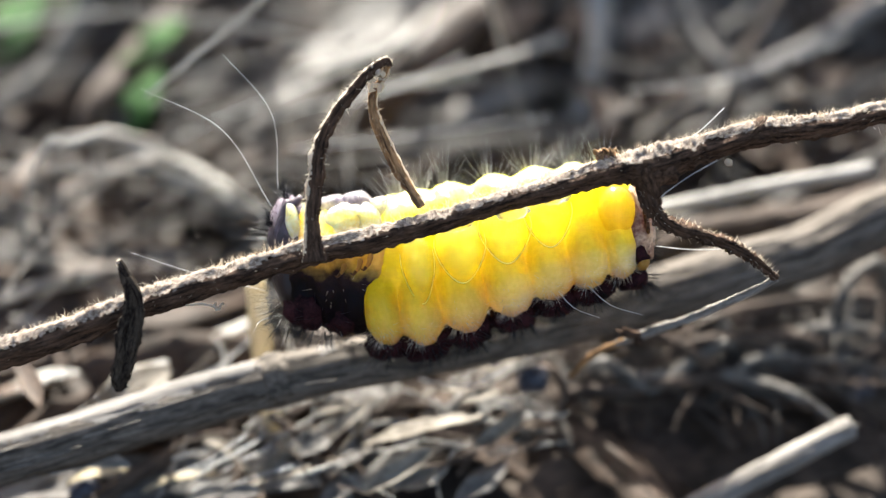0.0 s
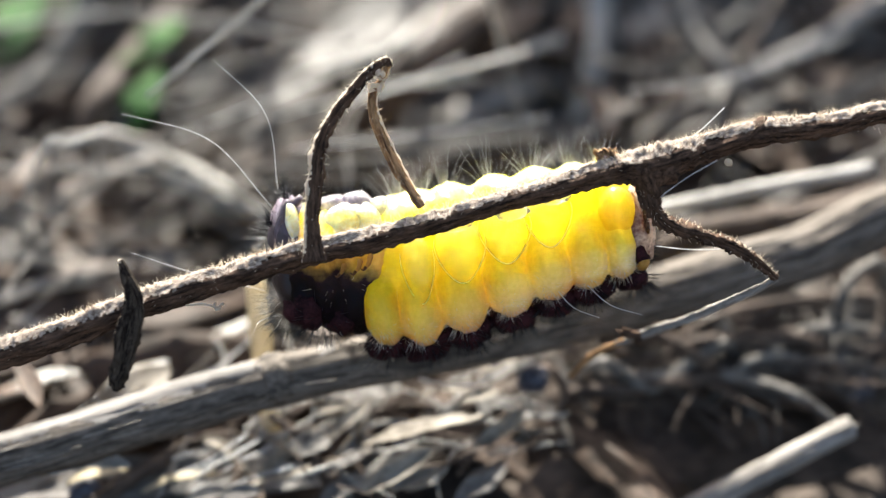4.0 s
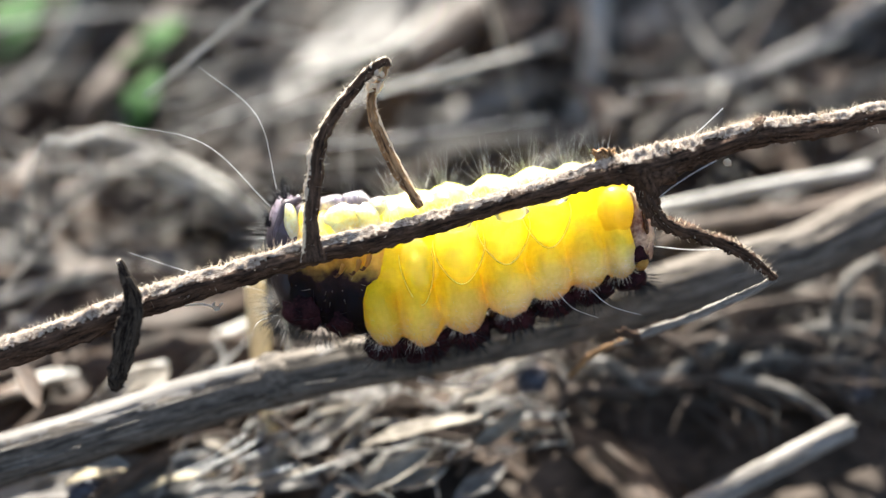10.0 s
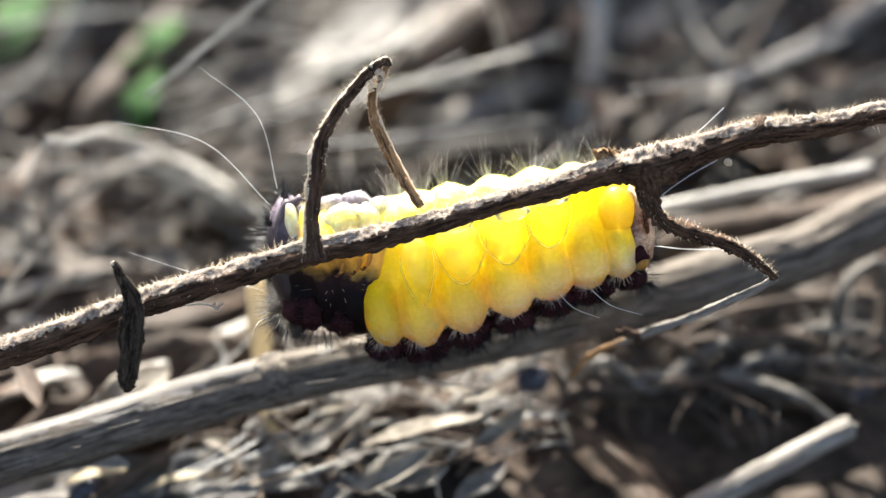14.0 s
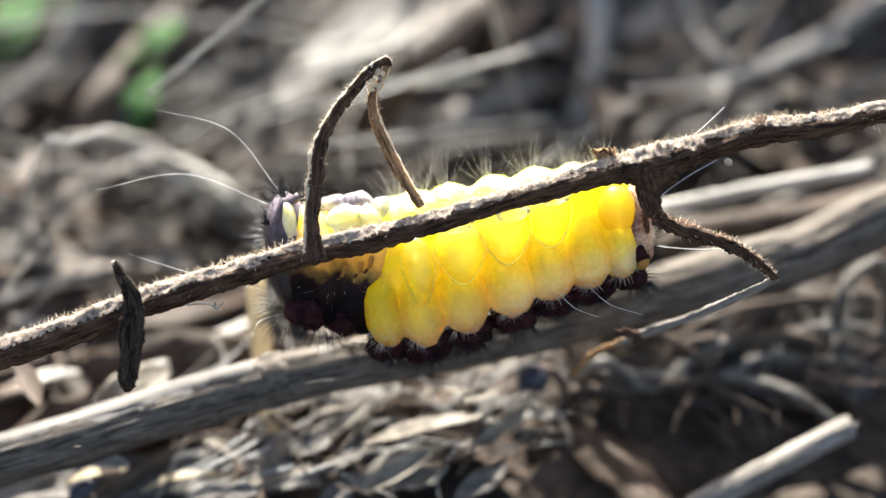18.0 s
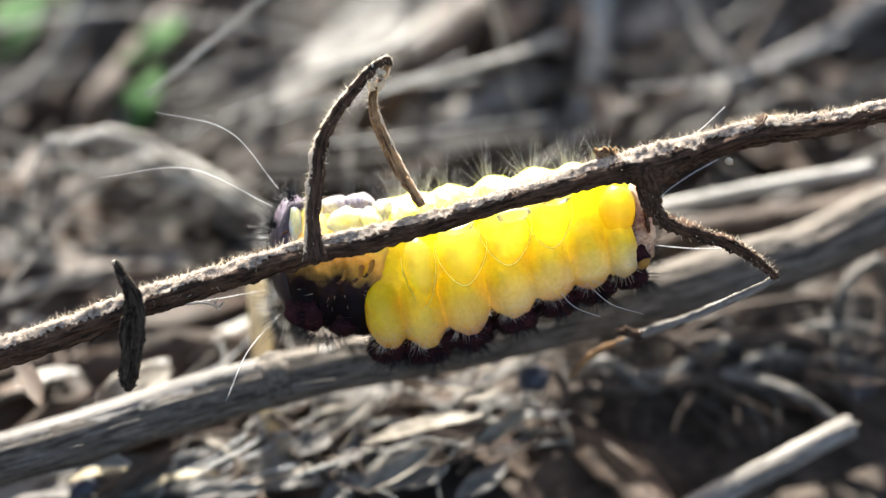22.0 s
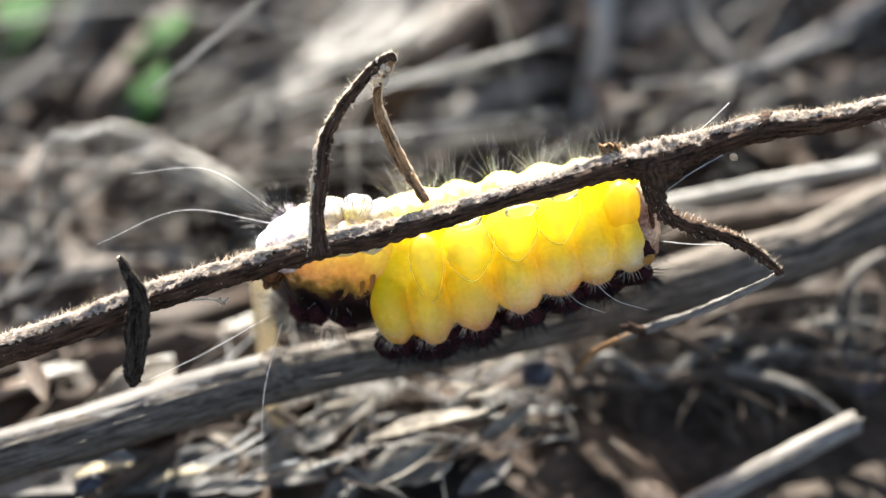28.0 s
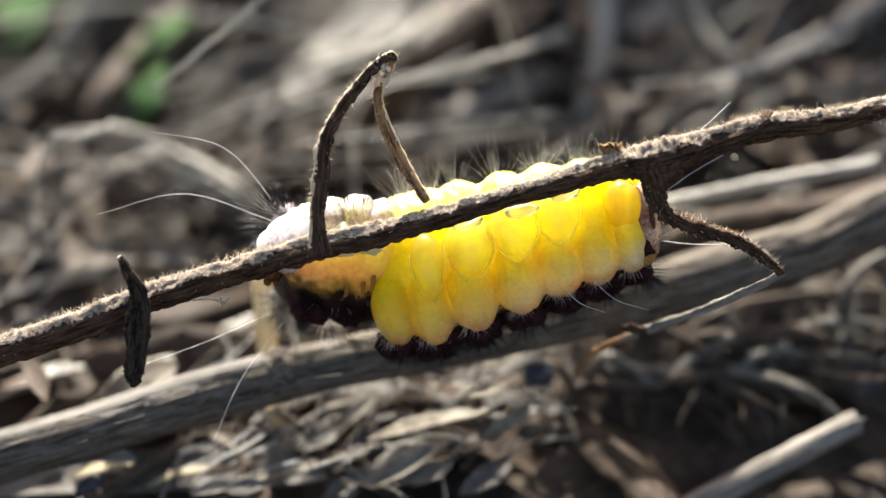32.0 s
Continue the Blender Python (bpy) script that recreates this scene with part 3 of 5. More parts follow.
def larva():
    body = thing("caterpillar", (0.35, -0.09, -1), "plump translucent yellow caterpillar with dark bristly edge clinging under stem", "caterpillar")
    # core centre, lower lobe, its radii, upper lobe, proleg
    rows = [
        ((-1.95, -0.9, -3.2), (-2.43, -2.27, -2.6), [0.87, 1.65], (-1.81, 1.6, -3.2), None),
        ((-0.74, -0.63, -3.2), (-0.96, -2.26, -2.5), [0.91, 1.69], (-0.97, 1.83, -3.2), (-0.96, -0.78, -1.6)),
        ((0.88, -0.25, -3.2), (0.71, -1.74, -2.5), [1.03, 1.69], (0.14, 2.06, -3.2), (0.69, -0.11, -1.5)),
        ((2.64, 0.12, -3.2), (2.58, -1.17, -2.5), [1.01, 1.6], (1.95, 2.43, -3.2), (2.44, 0.6, -1.5)),
        ((4.36, 0.49, -3.2), (4.2, -0.66, -2.5), [0.96, 1.46], (3.66, 2.76, -3.2), (4.12, 1.19, -1.5)),
        ((5.89, 0.81, -3.2), (5.71, -0.14, -2.5), [0.91, 1.51], (5.19, 2.9, -3.2), None),
        ((7.23, 1.04, -3.2), (7.05, 0.3, -2.6), [0.96, 1.65], (6.53, 3.08, -3.2), None),
    ]
    height_of = (2.45, 2.5, 2.5, 2.42, 2.3, 2.15, 1.9)
    lobes = []
    for k, (core, lobe, lr, up, leg) in enumerate(rows):
        wide = (0.8, 0.86, 0.98, 0.98, 0.94, 0.88, 0.72)[k]
        dup = Vector(up) - Vector(core)
        lobes += [(core, ((1.7, 2.0, 2.2, 2.2, 2.2, 1.8, 1.1)[k], height_of[k] * 0.66, 1.75)), (Vector(lobe) + Vector((0, -0.02, -0.3)), (1.15 * wide, lr[1] * 1.02, 1.95)),
                  (Vector(core) + dup * 0.6, (1.32 * wide, dup.length * 0.4 + 0.62, 1.5))]
        if leg:
            lobes.append((Vector(leg) + Vector((0, -0.1, -1.5)), ((0.8, 0.98, 1.0, 0.95)[k - 1], 1.15, 2.0)))
    lobes.append(((6.95, 1.5, -2.7), (0.72, 0.95, 1.75)))
    legless = [i for i, (c, r) in enumerate(lobes) if r[2] == 1.95]
    rear = (7.3, 1.06, -3.2)
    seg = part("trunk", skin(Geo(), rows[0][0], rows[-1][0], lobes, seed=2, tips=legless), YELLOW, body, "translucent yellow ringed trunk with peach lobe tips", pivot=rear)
    for k, (core, lobe, lr, up, leg) in enumerate(rows):
        lo_ = Vector(lobe)
        wart = Vector(lobe) + Vector((0.3, -lr[1] * 0.9, -0.5))
        if k < 6:
            part("wart", blob(Geo(), wart, (1.0, 0.74, 0.8), TILT, 0.35, 2.1, 26, 18, k + 60, 0.6), PURPLE, seg, "dark purple wart")
            part("bristle_tuft", tuft(Geo(), wart, (0.7, 0.5, 0.7), (0, -0.9, 0.25), 160, 0.35, 1.05, 0.025, k + 80, 0.8), BRISTLE, seg, "short black bristles")
        part("stubble", tuft(Geo(), lo_ + Vector((0, -lr[1] * 0.5, 0.5)), (lr[0] * 0.8, lr[1] * 0.42, 1.1), (0, -0.7, 0.8), 70, 0.15, 0.42, 0.009, k + 300, 0.7), FUZZ, seg, "short golden hairs")
        part("fine_hairs", tuft(tuft(Geo(), Vector(lobe) + Vector((0, -lr[1] * 0.6, 0.5)), (0.6, 0.6, 0.7), (0, -1, 0.8), 26, 0.2, 0.5, 0.008, k + 100),
                                up, (0.8, 0.65, 0.8), (-0.1, 1, -0.1), 28, 0.4, 1.8, 0.0065, k + 120, 0.42), HAIR, seg, "fine pale hairs")
        if leg:
            lean = 6 if k > 1 else 8
            lw, lh = ((0.62, 1.36), (0.95, 1.2), (0.98, 1.15), (0.9, 1.1))[k - 1]
            part("proleg", blob(Geo(), Vector(leg) + Vector((0, 0, -0.1)), (lw, lh, 0.95), lean, 0.07, 2.0, 36, 28, k + 140, taper=0.34), PROLEG, seg, "bulging glassy yellow proleg")
            base, turn = Vector(leg) + Vector((0, 0, -0.1)), Matrix.Rotation(radians(lean), 3, "Z")
            # thin tube added for the glint that outlines the proleg
            rim = []
            for q in range(15):
                th = radians(150 + 240 * q / 14)
                dy = math.sin(th)
                rim.append(base + turn @ Vector((math.cos(th) * lw * (1 + 0.34 * dy) * 1.02, dy * lh * 1.02, 0.66 + 0.12 * abs(dy))))
            part("rim_glint", tube(Geo(), rim, [0.012] + [0.03] * 13 + [0.012], 0.08, 8, lump=0.3, seed=k), RIM_GLINT, seg, "pale thin tube for the bright outline round the proleg")
            if k > 1:
                pad = ((0.57, 0.99, -0.6), (2.72, 1.40, -0.6), (4.41, 2.04, -0.6))[k - 2]
                part("foot_pad", blob(Geo(), pad, (0.62, 0.3, 0.42), 12, 0.25, 2.0, 22, 14, k + 160, 0.6), PAD, seg, "pale clasping pad of the proleg")
    # tail end
    tail = part("tail", blob(Geo(), (7.71, 0.99, -3), (0.85, 1.75, 1.6), TILT, 0.14, 2.3, 24, 18, 71, wrinkle=0.03), TAIL, body, "cream and purple tail end")
    part("clasper", blob(Geo(), (6.91, 1.55, -1.6), (0.74, 0.95, 0.9), 4, 0.07, 2.4, 24, 18, 72), AMBER, tail, "amber anal clasper")
    part("clasper", blob(Geo(), (7.55, 1.6, -2.0), (0.3, 0.8, 0.6), 6, 0.12, 2.2, 16, 12, 73), AMBER, tail)
    part("tail_edge", blob(Geo(), (8.01, 1.27, -2.2), (0.2, 1.0, 0.9), 8, 0.3, 2.2, 16, 12, 74), CAPSULE, tail)
    part("tail_patch", blob(Geo(), (7.82, -0.14, -2.4), (0.55, 0.6, 0.9), 20, 0.35, 2.2, 18, 14, 75), PURPLE, tail, "purple-red patch")
    part("tail_patch", blob(Geo(), (7.65, -1.17, -2.6), (0.75, 0.5, 0.9), 20, 0.25, 2.2, 18, 14, 76), PURPLE, tail)
    part("tail_rim", tube(Geo(), [(7.5, 2.3, -1.7), (7.78, 1.75, -1.55), (7.86, 1.2, -1.55), (7.76, 0.7, -1.6)], [0.06, 0.12, 0.13, 0.06], 0.08, 12, 5, 0.1, 0.5, seed=4, grit=0.3), FUZZ, tail, "whitish rim of the tail")
    part("tail_spot", blob(Geo(), (7.97, -0.56, -1.95), (0.27, 0.33, 0.5), -15, 0.12, 2.2, 14, 10, 77), LEGSKIN, tail, "small yellow spot")
    part("bristle_tuft", tuft(tuft(Geo(), (7.74, -1.12, -2.6), (0.7, 0.5, 0.8), (0.5, -0.9, 0.1), 100, 0.3, 0.85, 0.02, 78, 0.7),
                              (8.08, 0.02, -2.6), (0.4, 0.6, 0.6), (1, -0.1, 0.1), 90, 0.4, 0.95, 0.016, 79, 0.7), BRISTLE, tail, "short black bristles")
    for pts in ([(4.51, -1.59, -1.6), (5.16, -2.32, -1.4), (6.18, -2.71, -1.2)], [(5.74, -1.44, -1.6), (6.61, -2.21, -1.4), (7.87, -2.6, -1.2)], [(8.28, 0.14, -2), (10.09, -0.02, -2), (12.22, 0.07, -2.4)]):
        part("long_hair", tube(Geo(), pts, [0.016, 0.014, 0.006], 0.3, 5), SILK, tail, "long white hair")
    # thorax and its legs
    mid = (-3.6, -0.67, -3)
    rings = []
    for c in ((-4.57, -0.58, -3), mid, (-2.96, -0.72, -3.1), (-5.51, -0.58, -3.2)):
        c = Vector(c)
        rings += [(c, (1.3, 2.0, 1.75)), (c + Vector((-0.05, -1.25, 0)), (0.8, 1.42, 1.5)), (c + Vector((0, 1.05, 0)), (0.85, 1.3, 1.4))]
    thorax = part("thorax", skin(Geo(), (-5.51, -0.6, -3.1), (-2.96, -0.55, -3.1), rings, 110, 90, 0.05, 0.03, 7, (1, 4, 7, 10)), THORAX, body, "wrinkled orange-yellow thorax, dark purple below", pivot=mid)
    for k, (c, r) in enumerate((((-4.48, 1.59, -3), (0.66, 0.66, 1.0)), ((-3.51, 1.68, -3), (0.68, 0.7, 1.0)), ((-2.58, 1.55, -3), (0.55, 0.58, 1.0)))):
        part("back_lobe", blob(Geo(), c, r, TILT, 0.14, 2.2, 24, 16, k + 90), LAVENDER, thorax, "milky lavender lobe")
    part("back_fold", blob(Geo(), (-3.89, 1.11, -2), (0.9, 0.7, 0.6), TILT, 0.16, 2.2, 24, 16, 95, wrinkle=0.04, folds=5), LEMON, thorax, "wrinkled yellow fold")
    part("back_fold", blob(Geo(), (-3.04, 1.11, -2.1), (0.6, 0.7, 0.6), TILT, 0.16, 2.2, 24, 16, 96, wrinkle=0.04, folds=5), LEMON, thorax)
    part("side_patch", blob(Geo(), (-5.45, -2.3, -2.75), (1.05, 0.95, 1.1), -18, 0.22, 2.2, 30, 22, 97, 0.7, wrinkle=0.03), PURPLE, thorax, "dark purple patch")
    part("side_patch", blob(Geo(), (-3.9, -2.75, -2.75), (0.95, 0.7, 1.0), TILT, 0.25, 2.2, 26, 18, 94, 0.7, wrinkle=0.03), PURPLE, thorax)
    part("bristle_tuft", tuft(tuft(Geo(), (-4.78, -2.72, -2.6), (1.3, 0.8, 0.9), (-0.4, -0.9, 0.1), 170, 0.35, 0.9, 0.018, 98, 0.8),
                              (-3.32, -3.44, -3), (0.7, 0.4, 0.7), (0, -0.9, 0.2), 40, 0.3, 0.7, 0.013, 99, 0.7), BRISTLE, thorax, "short black bristles")
    part("fine_hairs", tuft(Geo(), (-3.64, 1.58, -2.6), (1.6, 0.75, 0.9), (0, 1, -0.1), 60, 0.4, 1.7, 0.008, 100, 0.5), BRISTLE, thorax, "fine dark hairs")
    for k, (p, s) in enumerate((((-4.01, -0.74, -1.3), -1), ((-3.38, -0.64, -1.2), -1), ((-2.99, -0.47, -1.3), -1))):
        leg = Geo()
        p = Vector(p)
        tube(leg, [p + Vector((0.1, 0.35, -0.6)), p + Vector((0.12, 0.1, 0)), p + Vector((0.05, -0.15, 0.2)), p + Vector((-0.08, -0.3, 0.2))], [0.13, 0.11, 0.08, 0.03], 0.08, 10, lump=0.2, seed=k)
        part("leg", leg, LEGSKIN, thorax, "short jointed true leg")
        part("claw", tube(Geo(), [p + Vector((-0.04, -0.24, 0.22)), p + Vector((-0.13, -0.36, 0.28)), p + Vector((-0.24, -0.3, 0.26))], [0.07, 0.05, 0.015], 0.05, 8), CLAW, thorax, "brown claw")
    part("fine_hairs", tuft(tuft(Geo(), (-4.21, -1.35, -2.6), (1.7, 1.1, 1.5), (-0.3, -0.6, 0.6), 60, 0.12, 0.4, 0.008, 151, 1.2),
                            (-4.46, -2.74, -2.8), (1.7, 1.0, 1.3), (-0.2, -0.9, 0.5), 16, 0.2, 0.6, 0.007, 152, 0.6), FUZZ, thorax, "short golden hairs")
    # hood over the head
    hc = (-6.12, -0.32, -3.2)
    hood = part("hood", blob(Geo(), hc, (1.0, 2.45, 1.6), 6, 0.08, 2.2, 28, 22, 110, wrinkle=0.015), HOOD, body, "bristly hood, milky above and blackish below", pivot=hc)
    part("stripe", blob(Geo(), (-5.98, 0.85, -1.95), (0.3, 0.95, 0.4), 8, 0.2, 2.2, 20, 16, 111), LEMON, hood, "pale yellow stripe")
    part("rim", tube(Geo(), [(-5.67, 2.07, -2.3), (-6.26, 1.57, -2.15), (-6.52, 0.7, -2.05), (-6.54, -0.2, -2.05)], [0.16, 0.24, 0.28, 0.2], 0.12, 14, 4, 0.05, 0.2, seed=6), DUSK, hood, "dusky purple rim")
    part("bristle_tuft", tuft(tuft(tuft(Geo(), (-6.21, 1.64, -3), (0.6, 0.7, 0.9), (-0.3, 1, 0), 80, 0.4, 1.0, 0.018, 112, 0.6),
                                   (-6.55, 0.48, -3), (0.7, 1.3, 0.9), (-1, 0.1, 0), 90, 0.4, 0.9, 0.018, 113, 0.6),
                              (-6.21, -2.28, -3), (0.8, 1.1, 0.9), (-0.9, -0.5, 0), 160, 0.35, 0.95, 0.016, 114, 0.7), BRISTLE, hood, "spiky black bristles")
    for c, s in (((-6.96, 1.02, -2.3), 140), ((-6.32, 2.14, -2.3), 141), ((-6.79, -0.66, -2.4), 142)):
        part("spiny_wart", blob(Geo(), c, (0.13, 0.13, 0.13), 0, 0.2, 2.1, 14, 10, s), WART, hood, "spiny black wart")
        part("spines", tuft(Geo(), c, (0.12, 0.12, 0.12), (-0.5, 0.35, 0.4), 46, 0.2, 0.46, 0.026, s + 5, 0.8), BRISTLE, hood, "stout black spines")
    part("fine_hairs", tuft(Geo(), (-6.23, -1.81, -2.6), (1.0, 1.6, 1.1), (-0.9, -0.4, 0.2), 18, 0.3, 0.9, 0.007, 150, 0.7), HAIR, hood, "fine pale hairs")
    nc = (-5.6, 0.1, -3.0)
    neck = part("neck", blob(Geo(), nc, (1.8, 1.25, 1.2), 36, 0.12, 2.2, 36, 26, 131, wrinkle=0.03), MEMBRANE, body, "stretchy whitish neck skin", pivot=nc)
    part("bristle_tuft", tuft(Geo(), (-6.3, 0.6, -3), (1.3, 1.0, 0.9), (-0.7, 0.7, 0.1), 150, 0.4, 1.0, 0.014, 132, 0.6), BRISTLE, neck, "spiky black bristles")
    # head
    pv = (-5.97, 0.02, -2)
    head = part("head", blob(Geo(), pv, (0.5, 0.5, 0.5), 10, 0.06, 2.2, 24, 18, 120), CAPSULE, body, "small glossy brown head", pivot=pv)
    for dx, dy in ((-0.22, -0.42), (0.12, -0.46)):
        p = Vector(pv) + Vector((dx, dy, 0.3))
        part("mandible", blob(Geo(), p, (0.17, 0.16, 0.2), 20, 0.15, 2.2, 12, 10, 121), CLAW, head, "black mouthpart")
    p = Vector(pv) + Vector((-0.42, 0.05, 0.36))
    part("antenna", tube(Geo(), [p, p + Vector((-0.2, -0.05, 0.15)), p + Vector((-0.34, -0.16, 0.2))], [0.07, 0.055, 0.02], 0.06, 8), CAPSULE, head, "stubby antenna")
    return body, seg, thorax, hood, neck, head


LARVA, TRUNK_PART, THORAX_PART, HOOD_PART, NECK_PART, HEAD_PART = larva()


def long_hair(root, bow, length, label):
    """A long curved hair that starts to the left from its root; it is turned as a whole."""
    r = Vector(root)
    pts = [r, r + Vector((-0.5 * length, bow, 0.1)), r + Vector((-length, 0, 0.2))]
    return part("long_hair", tube(Geo(), pts, [0.013, 0.011, 0.005], 0.3, 5), SILK, LARVA, label, pivot=root)


HAIR_UP = long_hair((-6.63, 2.41, -2.2), 0.9, 5.8, "long white hair, arched")
HAIR_MID = long_hair((-6.9, 1.73, -2.2), 0.95, 7.0, "long white hair, arched")
HAIR_LOW = long_hair((-7.13, -1.68, -2.2), -0.1, 5.6, "long white straight hair")
HAIR_DOWN = long_hair((-6.73, -2.72, -2.6), 0.3, 5.6, "long white hair, hanging")


# ---- stalks close behind ----
def near_stalk(points, radii, material, label, left=None, right=None, nodes=(), strips=0, broken=False, bleached=None, **kw):
    """A stalk close enough to show its joints, loose fibres and broken end; bleached is the arc painted paler as a
    sunlit top.
    """
    points, radii = list(points), list(radii)
    inner, inner_r = list(points), list(radii)
    if left:
        points.insert(0, grounded(points[0], left))
        radii.insert(0, radii[0])
    if right:
        points.append(grounded(points[-1], right))
        radii.append(radii[-1])
    ob = thing("dry_stalk", points[0], label, "stalk", "dry stalks")
    part("stem", tube(Geo(), points, radii, **kw), material, ob)
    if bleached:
        # paler strip that puts the sun on the stalk's top into its colour
        part("lit_top_strip", tube(Geo(), points[:6], radii[:6], proud=1.012, arc=bleached, **kw), BLEACHED_AND_LIT, ob, "upper side painted paler as if sunlit")
    line, knots = glide(inner, 0.3)
    rng = random.Random(len(points) + strips)
    for u in nodes:
        i = int(u * (len(line) - 1))
        r = inner_r[min(int(knots[i]), len(inner_r) - 1)]
        way = (line[min(i + 1, len(line) - 1)] - line[max(i - 1, 0)]).normalized()
        part("joint", tube(Geo(), [line[i] - way * r * 0.5, line[i], line[i] + way * r * 0.5], [r * 0.98, r * 1.14, r * 0.98], 0.12, 20, 7, 0.05, 0.1, grit=0.1), material, ob, "swollen joint")
    for _ in range(strips):
        i = rng.randrange(8, len(line) - 14)
        r = inner_r[min(int(knots[i]), len(inner_r) - 1)]
        e = Vector((0, rng.uniform(-0.6, 1), 1)).normalized()
        run = [line[i] + e * r * 1.0, line[i + 5] + e * r * 1.05, line[min(i + 11, len(line) - 1)] + e * r * rng.uniform(1.05, 1.4)]
        part("loose_fibre", tube(Geo(), run, [0.03, 0.04, 0.015], 0.2, 6, lump=0.3), STRAW, ob, "loose pale fibre")
    if broken:
        way = (line[-1] - line[-3]).normalized()
        geo = Geo()
        for k in range(14):
            e = Vector((rng.gauss(0, 1), rng.gauss(0, 1), rng.gauss(0, 1)))
            e = (e - way * e.dot(way)).normalized() * inner_r[-1] * 0.8
            tube(geo, [line[-1] + e - way * 0.3, line[-1] + e, line[-1] + e + way * rng.uniform(0.05, 0.35)], [0.14, 0.12, 0.04], 0.15, 6)
        part("splintered_end", geo, material, ob, "splintered broken end")
    return ob


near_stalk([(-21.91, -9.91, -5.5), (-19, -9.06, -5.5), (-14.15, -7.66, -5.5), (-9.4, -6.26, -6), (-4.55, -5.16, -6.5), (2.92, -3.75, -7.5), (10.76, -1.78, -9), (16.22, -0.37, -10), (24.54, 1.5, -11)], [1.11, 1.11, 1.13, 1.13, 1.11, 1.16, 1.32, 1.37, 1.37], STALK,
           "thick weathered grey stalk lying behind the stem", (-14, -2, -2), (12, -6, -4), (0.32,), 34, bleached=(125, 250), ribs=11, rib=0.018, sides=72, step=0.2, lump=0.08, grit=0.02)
near_stalk([(6.09, 1.01, -14), (11.44, 2.11, -14), (16.37, 3.1, -14.5), (21.66, 4.04, -15)], [0.3, 0.36, 0.39, 0.34], STRAW_PALE, "pale bleached stalk with a broken end", (-3, -3, -9), None, (0.5,), 4, True,
           ribs=6, rib=0.06, sides=18, step=0.4, lump=0.14)
near_stalk([(7.39, -13.59, -7.1), (11.79, -11.69, -9), (15.41, -9.8, -9), (18.81, -8.22, -9.5)], [0.57, 0.57, 0.54, 0.52], STRAW, "pale straight straw with a broken end", (-4, -2, 0), None, (), 4, True,
           ribs=7, rib=0.05, sides=24, step=0.3, lump=0.08)
stalk([(-8.64, -1.22, -9), (-8.43, -3.08, -9), (-8.28, -4.89, -9), (-8.25, -6.5, -9.5)], [0.39, 0.52, 0.49, 0.41], STRAW_LIT, "dry upright straw blade, coloured pale as if sunlit", right=(0.3, -2, -3), left=None, flat=0.5)
stalk([(-7.91, -7.6, -9), (-6.83, -8.38, -9), (-6, -9.28, -9), (-5.41, -10.58, -9)], [0.18, 0.21, 0.21, 0.18], STRAW_BROWN, "thin dark curved twig", right=(1, -2, -1))

stalk([(-14.09, 7.21, -11), (-12.27, 8.89, -11.5), (-10.46, 10.52, -12), (-7.87, 13.05, -13), (-0.69, 19.51, -15)], [0.07, 0.1, 0.1, 0.1, 0.1], STRAW_PALE, "thin pale straw leaning over the litter", right=(8, 2, -3))
stalk([(-20.78, 4.69, -16), (-19.04, 5.41, -16), (-17.29, 6.08, -16)], [0.16, 0.2, 0.18], STRAW_PALE, "short pale straw end in the litter", left=(-5, -2, -4))

